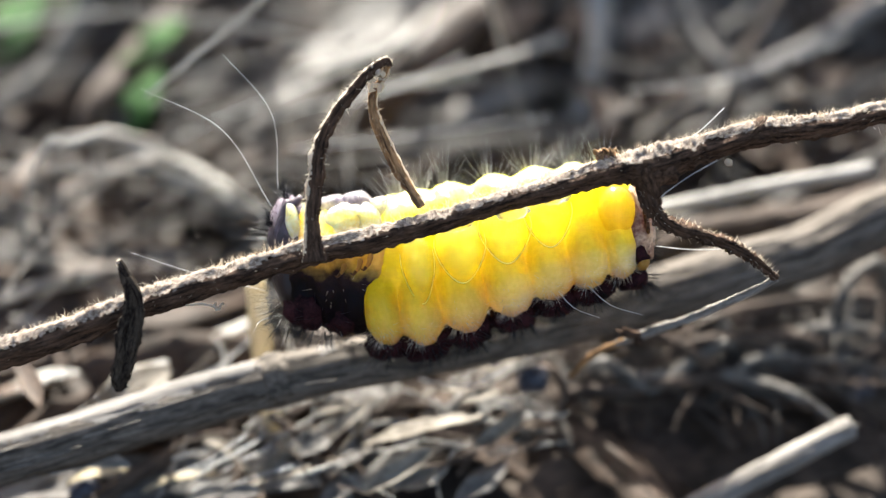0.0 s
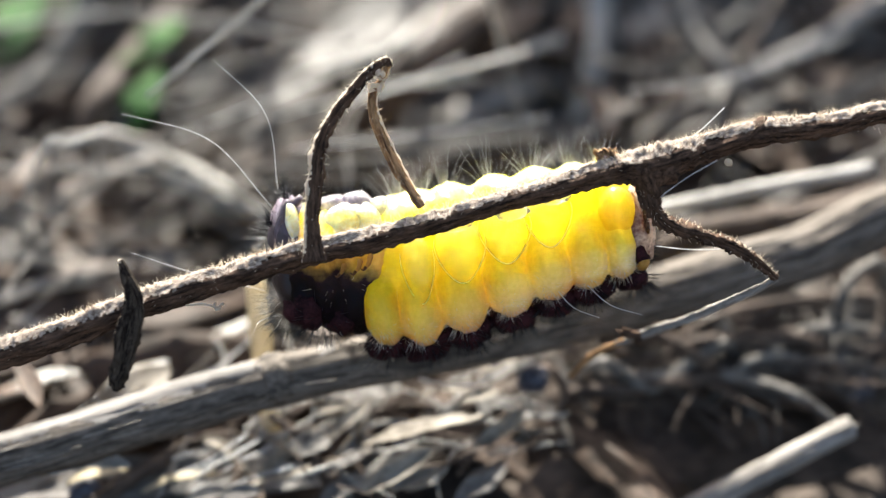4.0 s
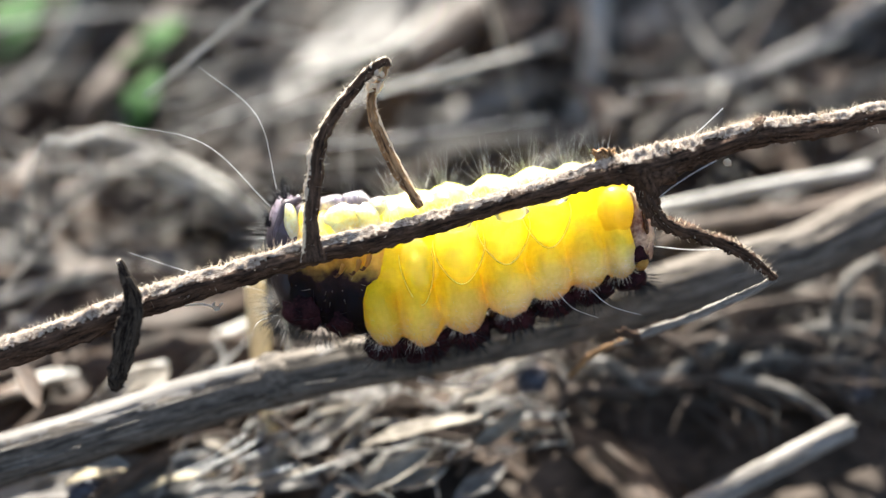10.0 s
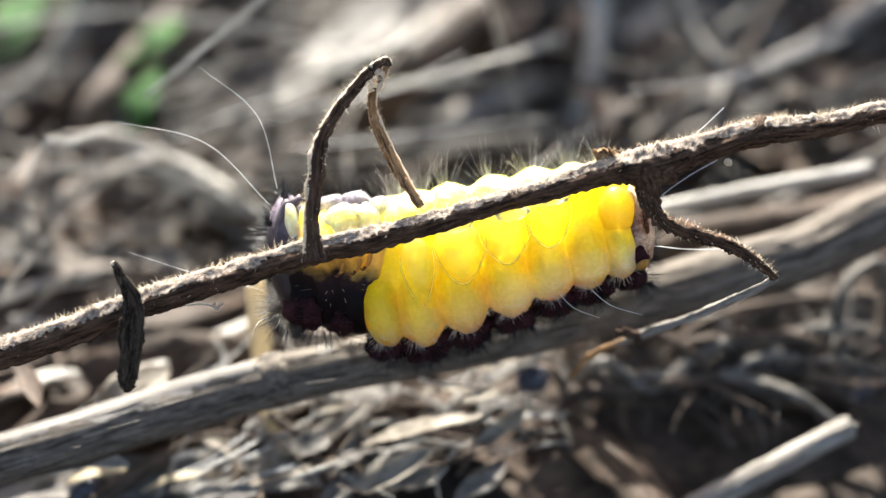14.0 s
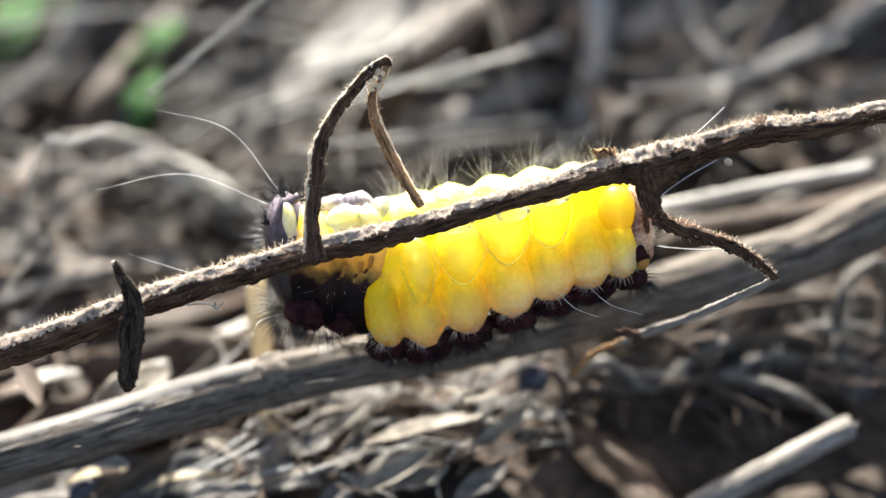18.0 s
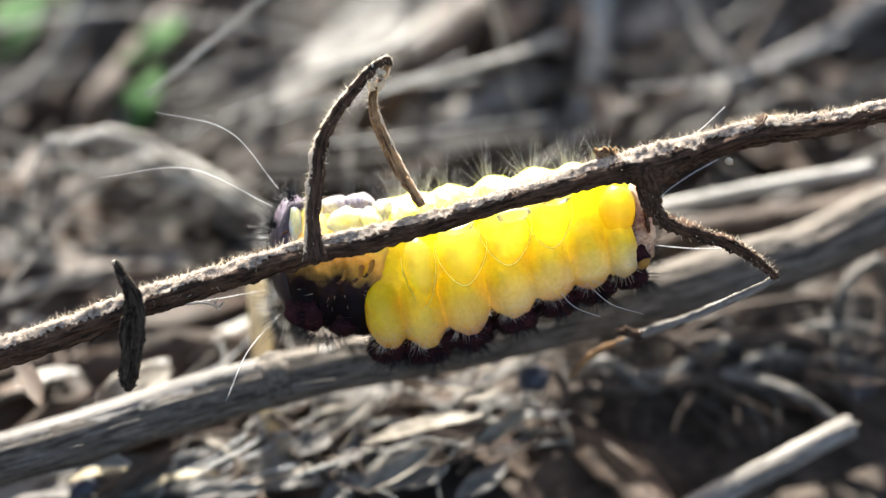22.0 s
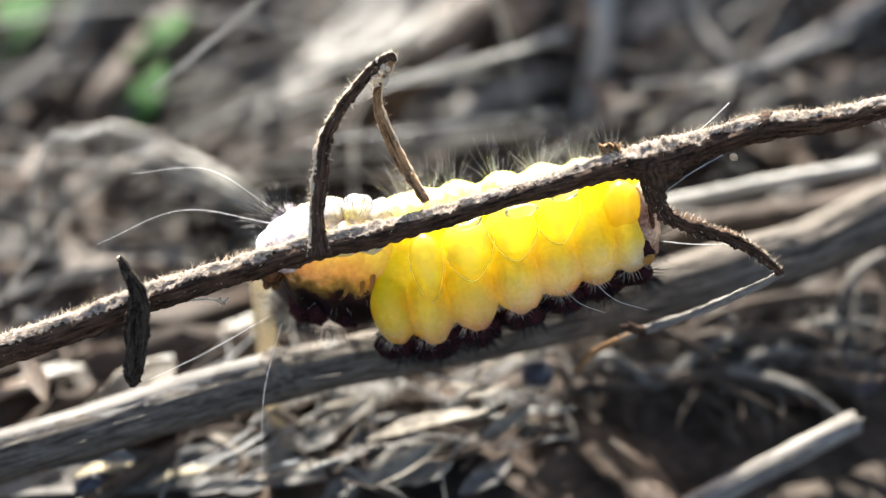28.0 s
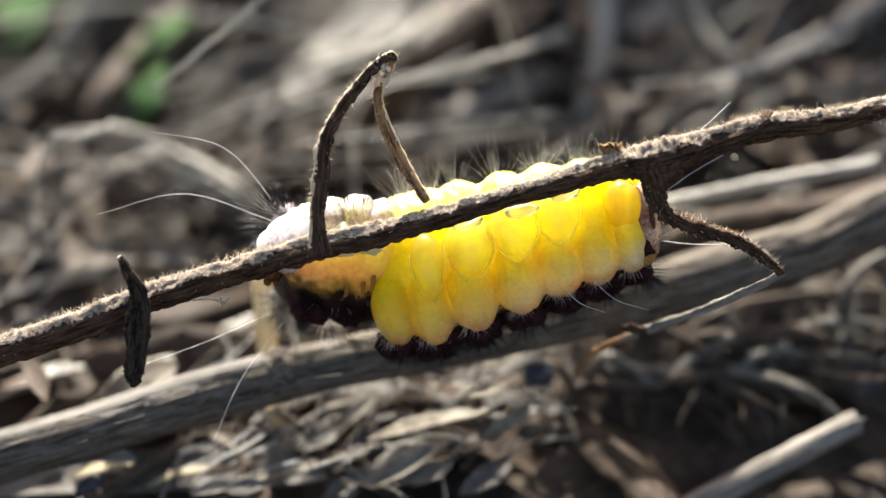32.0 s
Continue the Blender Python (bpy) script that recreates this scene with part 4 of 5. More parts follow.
# ---- blurred stalks on the slope behind ----
FAR = [
    # points, radii, material, label
    ([(-23.77, 0.69, -24), (-21.47, 3.15, -24), (-18.84, 4.46, -24), (-15.11, 5.03, -25)], [0.36, 0.39, 0.39, 0.3], STRAW, "forked tan twig"),
    ([(-20.05, 6.62, -26), (-16.11, 4.36, -25), (-12.78, 2.86, -25), (-9.59, 1.22, -26)], [0.53, 0.6, 0.6, 0.53], STRAW_PALE, "broad flattened straw"),
    ([(-22.46, 5.3, -22), (-19.59, 6.25, -22), (-17.61, 6.18, -23), (-15.89, 5.29, -24)], [0.29, 0.32, 0.32, 0.26], STRAW, "thin bleached straw"),
    ([(-31.08, 5.19, -32.6), (-28.61, 9.13, -38.4), (-25.29, 14.46, -42), (-22.49, 21.1, -44)], [1.81, 1.89, 1.65, 1.48], STRAW_BROWN, "thick brown stalk"),
    ([(-30.88, 8.28, -34), (-27.03, 11.94, -36), (-24.93, 16.56, -38), (-24.72, 20.17, -40)], [0.61, 0.77, 0.92, 1], STRAW_GREY, "grey-brown stalk"),
    ([(-26.14, -1.05, -20), (-22.42, -0.65, -20), (-19.93, -1.16, -21), (-16.52, -2.49, -21.2)], [0.31, 0.31, 0.31, 0.28], STRAW_GREY, "thin grey straw"),
    ([(-25.14, -3.63, -19), (-22.09, -2.1, -19), (-18.71, -1.21, -20), (-14.48, -1.31, -22)], [0.25, 0.28, 0.28, 0.25], STRAW, "thin dry straw"),
    ([(-26.92, 1.31, -22), (-24.37, 1.95, -22), (-23.09, 0.35, -22), (-21.49, 0.03, -23)], [0.45, 0.45, 0.38, 0.32], STRAW_GREY, "grey curled straw"),
    ([(-22.44, 8.56, -31.4), (-21.1, 13.47, -38.4), (-19.24, 19.98, -47.7), (-17.93, 24.33, -53.9)], [1.0, 1.2, 1.4, 1.4], STRAW_BROWN, "thick dark brown stalk"),
    ([(-17.17, 10.57, -40.5), (-11.15, 13.14, -44.3), (-2.83, 15.94, -48.4), (8.07, 19.29, -52)], [0.44, 0.48, 0.48, 0.44], STRAW_BROWN, "thin brown stem"),
    ([(-6.68, 6.21, -31.5), (-2.36, 10.28, -26.9), (2.88, 15.97, -35.0), (8.14, 23.63, -52.9)], [1.09, 1.57, 1.9, 2.13], DEAD_LEAF, "dark fallen stem"),
    ([(-9.73, 10.73, -32.7), (-5.84, 10.35, -21.7), (-3.06, 11.6, -23.5), (0.25, 17.38, -42.2)], [0.22, 0.19, 0.2, 0.25], STRAW_PALE, "thin bluish-grey straw"),
    ([(-5.91, 9.47, -30.9), (-0.75, 9.36, -20.3), (3.73, 10.86, -22.5), (10.37, 15.06, -38.9)], [0.22, 0.19, 0.19, 0.24], STRAW_PALE, "thin bluish-grey straw"),
    ([(-16.74, 7.42, -26.3), (-12.64, 8.72, -28.1), (-8.24, 11.8, -32.5)], [0.2, 0.21, 0.22], STRAW_GREY, "thin grey straw"),
    ([(-7.37, 5.96, -24.2), (-2.1, 5.88, -24.1), (3.85, 6.33, -24.7), (6.86, 6.52, -25.0)], [0.3, 0.3, 0.3, 0.3], STRAW_GREY, "grey runner"),
    ([(13.62, 6.33, -24.7), (17.58, 7.7, -26.7), (22.44, 9.56, -29.3)], [0.33, 0.34, 0.35], STRAW_GREY, "thin grey stem"),
    ([(18.24, 18.04, -41.4), (18.66, 14.24, -36.0), (18.6, 11.8, -32.5), (16.39, 7.7, -26.7)], [0.29, 0.27, 0.26, 0.24], STRAW_GREY, "thin grey side stem"),
    ([(-12.74, 3.99, -30.8), (-8.43, 6.44, -34.4), (-0.93, 7.98, -36.7), (6.56, 9.13, -38.4)], [0.56, 0.64, 0.64, 0.56], STRAW_GREY, "grey fallen stem"),
    ([(-0.91, 6.87, -35.1), (2.99, 9.67, -38), (7, 11.58, -39)], [1.34, 1.57, 1.02], STRAW, "pale tan leaf stalk"),
    ([(8.13, 3.99, -30.8), (8.84, 7.53, -34), (10.06, 11.94, -36), (10.95, 16.14, -40), (11.16, 20.63, -42)], [0.69, 0.73, 0.73, 0.77, 0.77], STRAW_PALE, "upright pale stalk"),
    ([(10.6, 9.25, -36), (14.61, 12.48, -37), (20.77, 16.14, -40), (26.78, 20.26, -44)], [0.39, 0.39, 0.39, 0.39], STRAW_GREY, "thin leaning stem"),
    ([(11.97, 6.45, -30), (18.26, 10.5, -31), (24.28, 13.36, -33), (33.66, 18.52, -38)], [0.51, 0.58, 0.62, 0.62], STRAW, "tan branching stem"),
    ([(18.26, 10.5, -31), (16.5, 14.1, -33), (15.78, 18.47, -36)], [0.37, 0.37, 0.33], STRAW, "tan side stem"),
    ([(18.62, 10.86, -31), (20.58, 14.1, -33), (24.42, 18.47, -36)], [0.33, 0.33, 0.33], STRAW_BROWN, "brown side stem"),
    ([(18.26, 10.32, -31), (22.22, 9.06, -31), (31.68, 11.88, -33)], [0.33, 0.37, 0.33], STRAW_GREY, "grey side stem"),
    ([(11.71, 0.03, -17), (16.15, 1.15, -17), (20.61, 1.83, -18), (26.11, 2.78, -19)], [0.78, 0.9, 0.9, 0.9], STRAW_BROWN, "brown stalk lying in shade"),
    ([(11.34, 1.27, -20), (15.98, 1.42, -20), (20.62, 3.49, -21), (27.31, 5.77, -22)], [0.31, 0.31, 0.31, 0.31], STRAW_GREY, "thin grey runner"),
    ([(-3.02, 3.99, -30.8), (1.72, 6.02, -33.8), (8.65, 7.31, -35.7), (15.78, 9.6, -39.1)], [0.73, 0.9, 0.9, 0.73], STRAW_BROWN, "brown stem in shade"),
    ([(25.94, 16.05, -44), (30.82, 18.12, -46), (37.64, 20.27, -48)], [1.29, 1.29, 1.29], STRAW, "tan stalk"),
    ([(-24.96, -4.7, -17), (-21.08, -5.79, -16), (-17.88, -7.99, -15), (-16.15, -8.98, -13.9)], [0.29, 0.32, 0.32, 0.26], STRAW_BROWN, "brown root"),
]
for pts, rad, material, text in FAR:
    near_stalk(pts, rad, material, text + " among the litter", (-2, -1, -4), (2, -1, -4), (0.38, 0.72), sides=12, step=1.2, ribs=6, rib=0.07, lump=0.16, seed=len(ORIGIN))

# ---- fine roots and runners ----
ROOTS = [
    [(8.21, -3.44, -13), (10.98, -4.55, -13), (12.92, -3.58, -13), (15.54, -2.77, -13.5), (19.62, -2.93, -14)],
    [(19.62, -2.93, -14), (20.18, -1.66, -14), (22.46, -0.83, -15)],
    [(5.89, -7.06, -12), (9.16, -6.79, -12), (13.08, -6.16, -12.5), (17.08, -6.9, -13), (19.29, -8.84, -13)],
    [(4.72, -5.6, -11), (5.79, -6.67, -11), (5.39, -8.01, -11)],
    [(7.52, -5.42, -12), (9.98, -6.79, -12), (11.98, -5.47, -12.5), (14.3, -4.68, -13)],
    [(11.53, -4.96, -13), (14.86, -4.41, -13), (17.78, -4.44, -13.5), (20.18, -5.61, -14), (21.87, -5.04, -14)],
    [(8.34, -3.79, -12), (9.43, -3.52, -12), (10.79, -4.33, -12), (12.81, -5.74, -12.5)],
    [(13.13, -3.35, -14), (15.39, -5.04, -14), (18.77, -3.92, -14), (22.46, -4.56, -15)],
    [(11.34, -3.41, -15), (14.78, -3.84, -15), (18.22, -2.55, -15), (22.82, -2.88, -16)],
    [(17.08, -5.52, -13), (18.18, -6.9, -13), (20.01, -7.24, -13.5), (22.1, -8.43, -14)],
    [(14.18, -6.02, -12.5), (16.52, -5.24, -13), (19.45, -6.12, -13.5), (22.1, -6.17, -14)],
]
for k, pts in enumerate(ROOTS):
    stalk(pts, [0.2 + 0.09 * (k % 3)] * len(pts), (STRAW_BROWN, STRAW_GREY, STRAW_BROWN)[k % 3], "thin wiry dry root tangled over dead leaves",
          "dry_root", "root", "tangled roots", left=(-1, -1, -3), right=(1, -1, -3), sides=8, step=0.7)

def root_mat():
    """The felted rootlets that cover the dark hollow."""
    rng = random.Random(77)
    for part_of, material in ((0, STRAW_BROWN), (1, STRAW_BROWN), (2, STRAW_GREY)):
        geo = Geo()
        for _ in range(110):
            x, y = rng.uniform(4.5, 22), rng.uniform(-6.7, -3.2)
            z = -11.5 - (y + 8.2) * 0.9 + rng.uniform(-1.5, 1.5)
            a, pts = rng.gauss(0.2, 0.9), []
            for k in range(4):
                pts.append((x, y, z))
                a += rng.gauss(0, 0.35)
                x, y, z = x + math.cos(a) * 1.9, y + math.sin(a) * 1.0, z - math.sin(a) * 0.8
            r = rng.uniform(0.03, 0.11)
            tube(geo, pts, [r, r, r * 0.8, r * 0.5], 0.35, 7, lump=0.3, seed=rng.random() * 40)
        single("rootlet_mat", geo, material, grounded((8, -6, -12)), "matted thin dry rootlets over a dark hollow", "roots", kind="stuff")


root_mat()

def chaff_fibres():
    """Fine straw fibres caught between the flakes."""
    rng = random.Random(41)
    for material, text in ((STRAW_PALE, "fine bleached straw fibres caught in the litter"), (STRAW_BROWN, "fine brown fibres caught in the litter")):
        geo = Geo()
        for _ in range(60):
            x, y = rng.uniform(-13, 3), rng.uniform(-10.5, -6.2)
            z = -7.5 - (y + 10.5) * 0.9 + rng.uniform(-1.5, 1)
            a, pts = rng.gauss(0.45, 0.6), []
            for k in range(4):
                pts.append((x, y, z))
                a += rng.gauss(0, 0.3)
                x, y, z = x + math.cos(a) * 1.1, y + math.sin(a) * 0.9, z - math.sin(a) * 0.5
            r = rng.uniform(0.025, 0.1)
            tube(geo, pts, [r, r, r * 0.8, r * 0.4], 0.3, 6, lump=0.3, seed=rng.random() * 40)
        single("straw_fibres", geo, material, grounded((-5, -8, -9)), text, "litter", kind="stuff")


chaff_fibres()

# ---- dead leaves, flakes and chaff ----
def leaf(points, widths, material, label, name="dead_leaf", category="leaf", group="dead leaves", **kw):
    ob = thing(name, points[0], label, category, group)
    part("blade", blade(Geo(), points, widths, seed=len(ORIGIN), **kw), material, ob)
    up = Vector(kw.get("normal", (0, 0.6, 1))).normalized() * 0.02
    part("midrib", tube(Geo(), [Vector(p) + up for p in points], [max(0.03, w * 0.07) for w in widths], 0.6, 7, lump=0.2), material, ob)
    return ob


leaf([(4.3, -9.88, -12.6), (10.15, -8.84, -13), (15.95, -8.43, -14), (21.37, -9.88, -12.6)], [2.49, 4.16, 4.16, 2.49], DEAD_LEAF, "large dark brown curled dead leaf on the soil", curl=-0.2, thick=0.2)
leaf([(3.03, -11.98, -9.5), (7.36, -11.17, -10.7), (11.5, -11.58, -10.1)], [1.07, 2.14, 1.61], DEAD_LEAF, "dark brown dead leaf on the soil", curl=0.2, thick=0.2)
leaf([(-15.48, -8.18, -8.5), (-14.2, -6.64, -8.5), (-12.74, -5.5, -10)], [0.78, 1.19, 0.78], CHAFF, "pale dry flake of straw sheath", name="straw_flake", category="flake", group="chaff")
for pts, w in (([(-22.19, -7.6, -12), (-19.9, -6.84, -12.5), (-17.85, -6.07, -13)], [1.09, 1.64, 1.09]), ([(-17.22, -7.87, -10), (-14.98, -6.56, -10), (-12.97, -5.33, -11)], [0.63, 1.16, 0.79]), ([(-12.8, -5.61, -14), (-10.91, -4.52, -14.5), (-9, -3.41, -15)], [0.68, 1.01, 0.56]),
               ([(-22.01, -5, -17), (-18.16, -3.67, -17), (-13.64, -1.77, -18)], [0.77, 1.18, 0.65]), ([(-25.14, -3.63, -19), (-22.09, -2.41, -19), (-18.73, -1.8, -19)], [0.61, 0.92, 0.55]), ([(-16.63, 5.79, -23), (-12.75, 3.59, -23), (-8.83, 0.53, -24)], [0.52, 1.1, 0.71]), ([(-21.73, -11.58, -10.1), (-19.4, -10.96, -11), (-16.72, -10.56, -11)], [0.54, 1.07, 0.64]), ([(-17.42, -11.78, -9.8), (-14.85, -11.08, -10), (-11.95, -10.77, -10)], [0.47, 0.79, 0.47]), ([(-22.03, -10.53, -11.6), (-19.66, -9.88, -12.6), (-16.44, -9.66, -12.9)], [0.55, 0.94, 0.55]), ([(-11.95, -11.56, -10), (-9.06, -10.5, -10), (-5.9, -8.92, -10)], [0.26, 0.53, 0.32])):
    leaf(pts, w, STRAW_PALE, "pale bleached leaf sheath lying in the litter", "leaf_sheath", "sheath", "leaf sheaths", normal=(0, 1, 0.1), step=0.5)
leaf([(-12.23, 6.51, -26.7), (-10.26, 9.61, -31.1), (-6.74, 13.61, -36.8), (-2.67, 17.95, -43.0), (0.71, 21.65, -48.3)], [0.55, 1.08, 1.94, 2.75, 3.09], STRAW_GREY, "broad bleached leaf sheath lying over dark stems", normal=tuple(UP), step=1.2)
leaf([(0.56, 7.5, -28.1), (3.45, 9.39, -30.8), (6.49, 10.73, -32.7)], [0.56, 1.22, 0.66], STRAW, "soft tan withered leaf in the litter", normal=tuple(UP), step=1.2)
leaf([(7.88, 10.15, -28.4), (9.39, 8.88, -26.6), (9.62, 6.53, -23.3)], [0.56, 0.82, 0.45], DEAD_LEAF, "dark shrivelled leaf at a stalk joint", normal=tuple(UP), step=1.2)
leaf([(-23.35, 3.37, -18.7), (-22.63, 4.04, -19.7), (-22.68, 5.79, -22.2)], [0.43, 0.8, 0.38], DEAD_LEAF, "dark brown curled dead leaf", normal=tuple(UP), step=1.2)
leaf([(13.21, 15.04, -40.6), (16.15, 16.98, -43.4), (19.52, 18.45, -45.5)], [0.81, 1.42, 0.86], STRAW, "soft tan withered leaf in the litter", normal=tuple(UP), step=1.2)
leaf([(3.29, -6.35, -14.4), (5.62, -8.03, -12.1), (8.01, -9.66, -9.7), (10.83, -12.6, -5.6)], [0.17, 1.09, 1.36, 0.73], DEAD_LEAF, "brown folded dead leaf over the hollow", normal=(0.3, 0.5, 1), step=0.6, curl=-0.4, thick=0.1)
leaf([(5.72, -5.66, -14.6), (9.2, -6.05, -12.3), (13.08, -5.88, -12.5), (16.59, -6.7, -11.3), (19.05, -8.49, -10.6)], [0.28, 0.38, 0.38, 0.38, 0.27], STRAW_GREY, "curled rim of a brown dead leaf", normal=(0, 1, 0.6), step=0.6, curl=-0.5, thick=0.1)
leaf([(-21.24, -8.12, -12.8), (-19.94, -7.05, -14.3), (-17.79, -6.05, -15.7), (-15.57, -5.8, -16.1)], [0.28, 0.85, 0.93, 0.41], STRAW_PALE, "crumpled whitish leaf sheath lying in the litter", "leaf_sheath", "sheath", "leaf sheaths", normal=tuple(UP), step=0.6, curl=0.3)
leaf([(-15.48, -7.4, -10.4), (-14.61, -6.48, -11.7), (-13.69, -5.52, -13.0)], [0.21, 0.49, 0.22], STRAW_PALE, "crumpled whitish leaf sheath lying in the litter", "leaf_sheath", "sheath", "leaf sheaths", normal=tuple(UP), step=0.6, curl=0.3)
leaf([(-22.81, -3.55, -17.6), (-20.04, -4.36, -16.4), (-17.62, -3.83, -17.2)], [0.3, 0.64, 0.3], BLEACHED_AND_LIT, "grey bleached leaf sheath lying in the litter", "leaf_sheath", "sheath", "leaf sheaths", normal=tuple(UP), step=0.6, curl=0.3)
leaf([(-14.11, -5.8, -16.1), (-11.53, -4.48, -18.0), (-9.3, -3.64, -19.2)], [0.35, 0.78, 0.37], DEAD_LEAF, "brown dead leaf under the stem lying in the litter", "leaf_sheath", "sheath", "leaf sheaths", normal=tuple(UP), step=0.6, curl=0.3)
leaf([(-19.85, -5.24, -10.0), (-18.75, -6.15, -8.7), (-17.93, -7.01, -7.4)], [0.21, 0.51, 0.25], DEAD_LEAF, "brown dead leaf tip lying in the litter", "leaf_sheath", "sheath", "leaf sheaths", normal=tuple(UP), step=0.6, curl=0.3)
leaf([(-16.79, -9.65, -5.4), (-15.54, -9.17, -6.1), (-13.5, -9.36, -5.8)], [0.29, 0.64, 0.34], STRAW_PALE, "crumpled whitish leaf sheath lying in the litter", "leaf_sheath", "sheath", "leaf sheaths", normal=tuple(UP), step=0.6, curl=0.3)
leaf([(-5.87, -7.83, -9.7), (-3.86, -6.94, -11.0), (-1.72, -6.7, -11.3)], [0.26, 0.8, 0.38], BLEACHED_AND_LIT, "grey bleached leaf sheath lying in the litter", "leaf_sheath", "sheath", "leaf sheaths", normal=tuple(UP), step=0.6, curl=0.3)
leaf([(-3.97, -5.76, -12.7), (-1.22, -5.52, -13.0), (0.45, -4.52, -14.5)], [0.22, 0.67, 0.34], BLEACHED_AND_LIT, "grey bleached leaf sheath lying in the litter", "leaf_sheath", "sheath", "leaf sheaths", normal=tuple(UP), step=0.6, curl=0.3)
leaf([(1.49, -5.85, -10.8), (2.87, -5.26, -11.7), (4.51, -5.13, -11.8)], [0.21, 0.43, 0.16], STRAW, "tan oval flake lying in the litter", "leaf_sheath", "sheath", "leaf sheaths", normal=tuple(UP), step=0.6, curl=0.3)
for pts, w in (
    ([(-11.56, -9.5, -10.6), (-10.75, -9.16, -11.1), (-9.97, -8.59, -11.9)], [0.18, 0.45, 0.23]),
    ([(-1.62, -10.85, -8.0), (-0.86, -10.52, -8.4), (-0.1, -10.38, -8.6)], [0.14, 0.36, 0.18]),
    ([(-11.23, -10.9, -6.1), (-10.22, -10.67, -6.4), (-9.18, -10.54, -6.6)], [0.14, 0.35, 0.18]),
    ([(-4.9, -10.79, -8.7), (-3.78, -10.68, -8.9), (-2.65, -10.47, -9.1)], [0.2, 0.5, 0.25]),
    ([(-6.6, -9.32, -7.8), (-5.77, -8.86, -8.5), (-4.92, -8.36, -9.2)], [0.23, 0.57, 0.29]),
    ([(-9.72, -10.77, -6.1), (-8.83, -10.63, -6.3), (-7.91, -10.52, -6.4)], [0.18, 0.45, 0.22]),
    ([(-4.86, -9.83, -7.5), (-4.19, -9.42, -8.1), (-3.48, -9.23, -8.4)], [0.13, 0.32, 0.16]),
    ([(-4.78, -9.7, -9.3), (-3.86, -9.3, -9.9), (-2.91, -9.06, -10.3)], [0.25, 0.63, 0.32]),
    ([(-8.46, -9.62, -9.4), (-7.53, -9.13, -10.1), (-6.57, -8.72, -10.7)], [0.22, 0.55, 0.28]),
    ([(-5.48, -11.32, -7.4), (-4.84, -11.0, -7.9), (-4.19, -10.62, -8.5)], [0.21, 0.54, 0.27]),
    ([(-11.3, -9.92, -10.1), (-10.58, -9.75, -10.3), (-9.89, -9.38, -10.8)], [0.21, 0.54, 0.27]),
    ([(0.5, -11.16, -7.4), (1.7, -10.61, -8.3), (2.94, -9.88, -9.3)], [0.24, 0.6, 0.31]),
    ([(-18.5, -4.36, -16.6), (-17.79, -3.82, -17.4), (-17.03, -3.35, -18.1)], [0.16, 0.41, 0.21]),
    ([(-26.02, -0.41, -22.5), (-25.31, -0.04, -23.1), (-24.38, 0.01, -23.1)], [0.2, 0.5, 0.25]),
    ([(-23.47, -0.76, -20.9), (-22.98, -0.1, -21.9), (-22.31, 0.23, -22.4)], [0.17, 0.44, 0.22]),
    ([(-16.56, -0.87, -21.7), (-15.48, -0.58, -22.1), (-14.39, -0.32, -22.5)], [0.3, 0.76, 0.38]),
):
    leaf(pts, w, BLEACHED_AND_LIT, "grey bleached leaf sheath lying in the litter", "leaf_sheath", "sheath", "leaf sheaths", normal=tuple(UP + Vector((0, 0, 0.5))), step=0.5, curl=0.3)
for pts, w in (
    ([(11.29, 8.77, -36.9), (11.48, 8.83, -24.8), (15.55, 10.15, -28.4)], [0.54, 1.0, 0.49]),
    ([(21.62, 9.94, -38.6), (21.55, 9.86, -26.3), (27.06, 11.8, -32.5)], [0.55, 0.95, 0.51]),
    ([(15.17, 6.58, -33.8), (16.09, 7.3, -26.1), (18.81, 8.3, -27.5)], [0.37, 0.74, 0.34]),
    ([(7.31, 12.92, -42.8), (8.19, 13.45, -31.4), (9.39, 17.55, -39.0)], [0.66, 0.94, 0.8]),
    ([(26.31, 16.82, -48.4), (26.0, 16.44, -37.4), (32.39, 19.75, -45.6)], [0.71, 1.25, 0.77]),
    ([(24.42, 6.37, -33.5), (24.67, 6.9, -25.5), (28.9, 8.54, -29.6)], [0.45, 0.87, 0.5]),
    ([(1.47, 13.13, -41.4), (3.4, 13.51, -29.7), (7.0, 17.55, -39.0)], [0.65, 1.21, 0.8]),
    ([(12.94, 14.0, -44.4), (13.42, 12.87, -32.3), (16.81, 14.64, -38.3)], [0.51, 0.88, 0.47]),
):
    leaf(pts, w, DEAD_LEAF, "dark withered leaf among the dead stalks", normal=(0, 0.2, 1), step=1.0, curl=0.2, thick=0.1)
leaf([(5.9, -5.99, -15.0), (11.89, -5.01, -16.4), (18.16, -4.69, -16.8), (25.27, -3.6, -18.4)], [0.4, 1.29, 1.47, 1.03], STRAW_GREY, "broad weathered strip of bark under the tangled roots", "leaf_sheath", "sheath", "leaf sheaths", normal=tuple(UP + Vector((0, 0, 0.5))), step=0.5, curl=0.2, thick=0.1)
leaf([(-21.0, -11.32, -8.2), (-15.67, -10.67, -9.2), (-9.5, -10.46, -9.5), (-3.48, -10.61, -9.2)], [0.51, 1.04, 1.04, 0.42], BLEACHED_AND_LIT, "broad grey leaf sheath under the chaff", "leaf_sheath", "sheath", "leaf sheaths", normal=tuple(UP + Vector((0, 0, 0.5))), step=0.5, curl=0.2, thick=0.1)
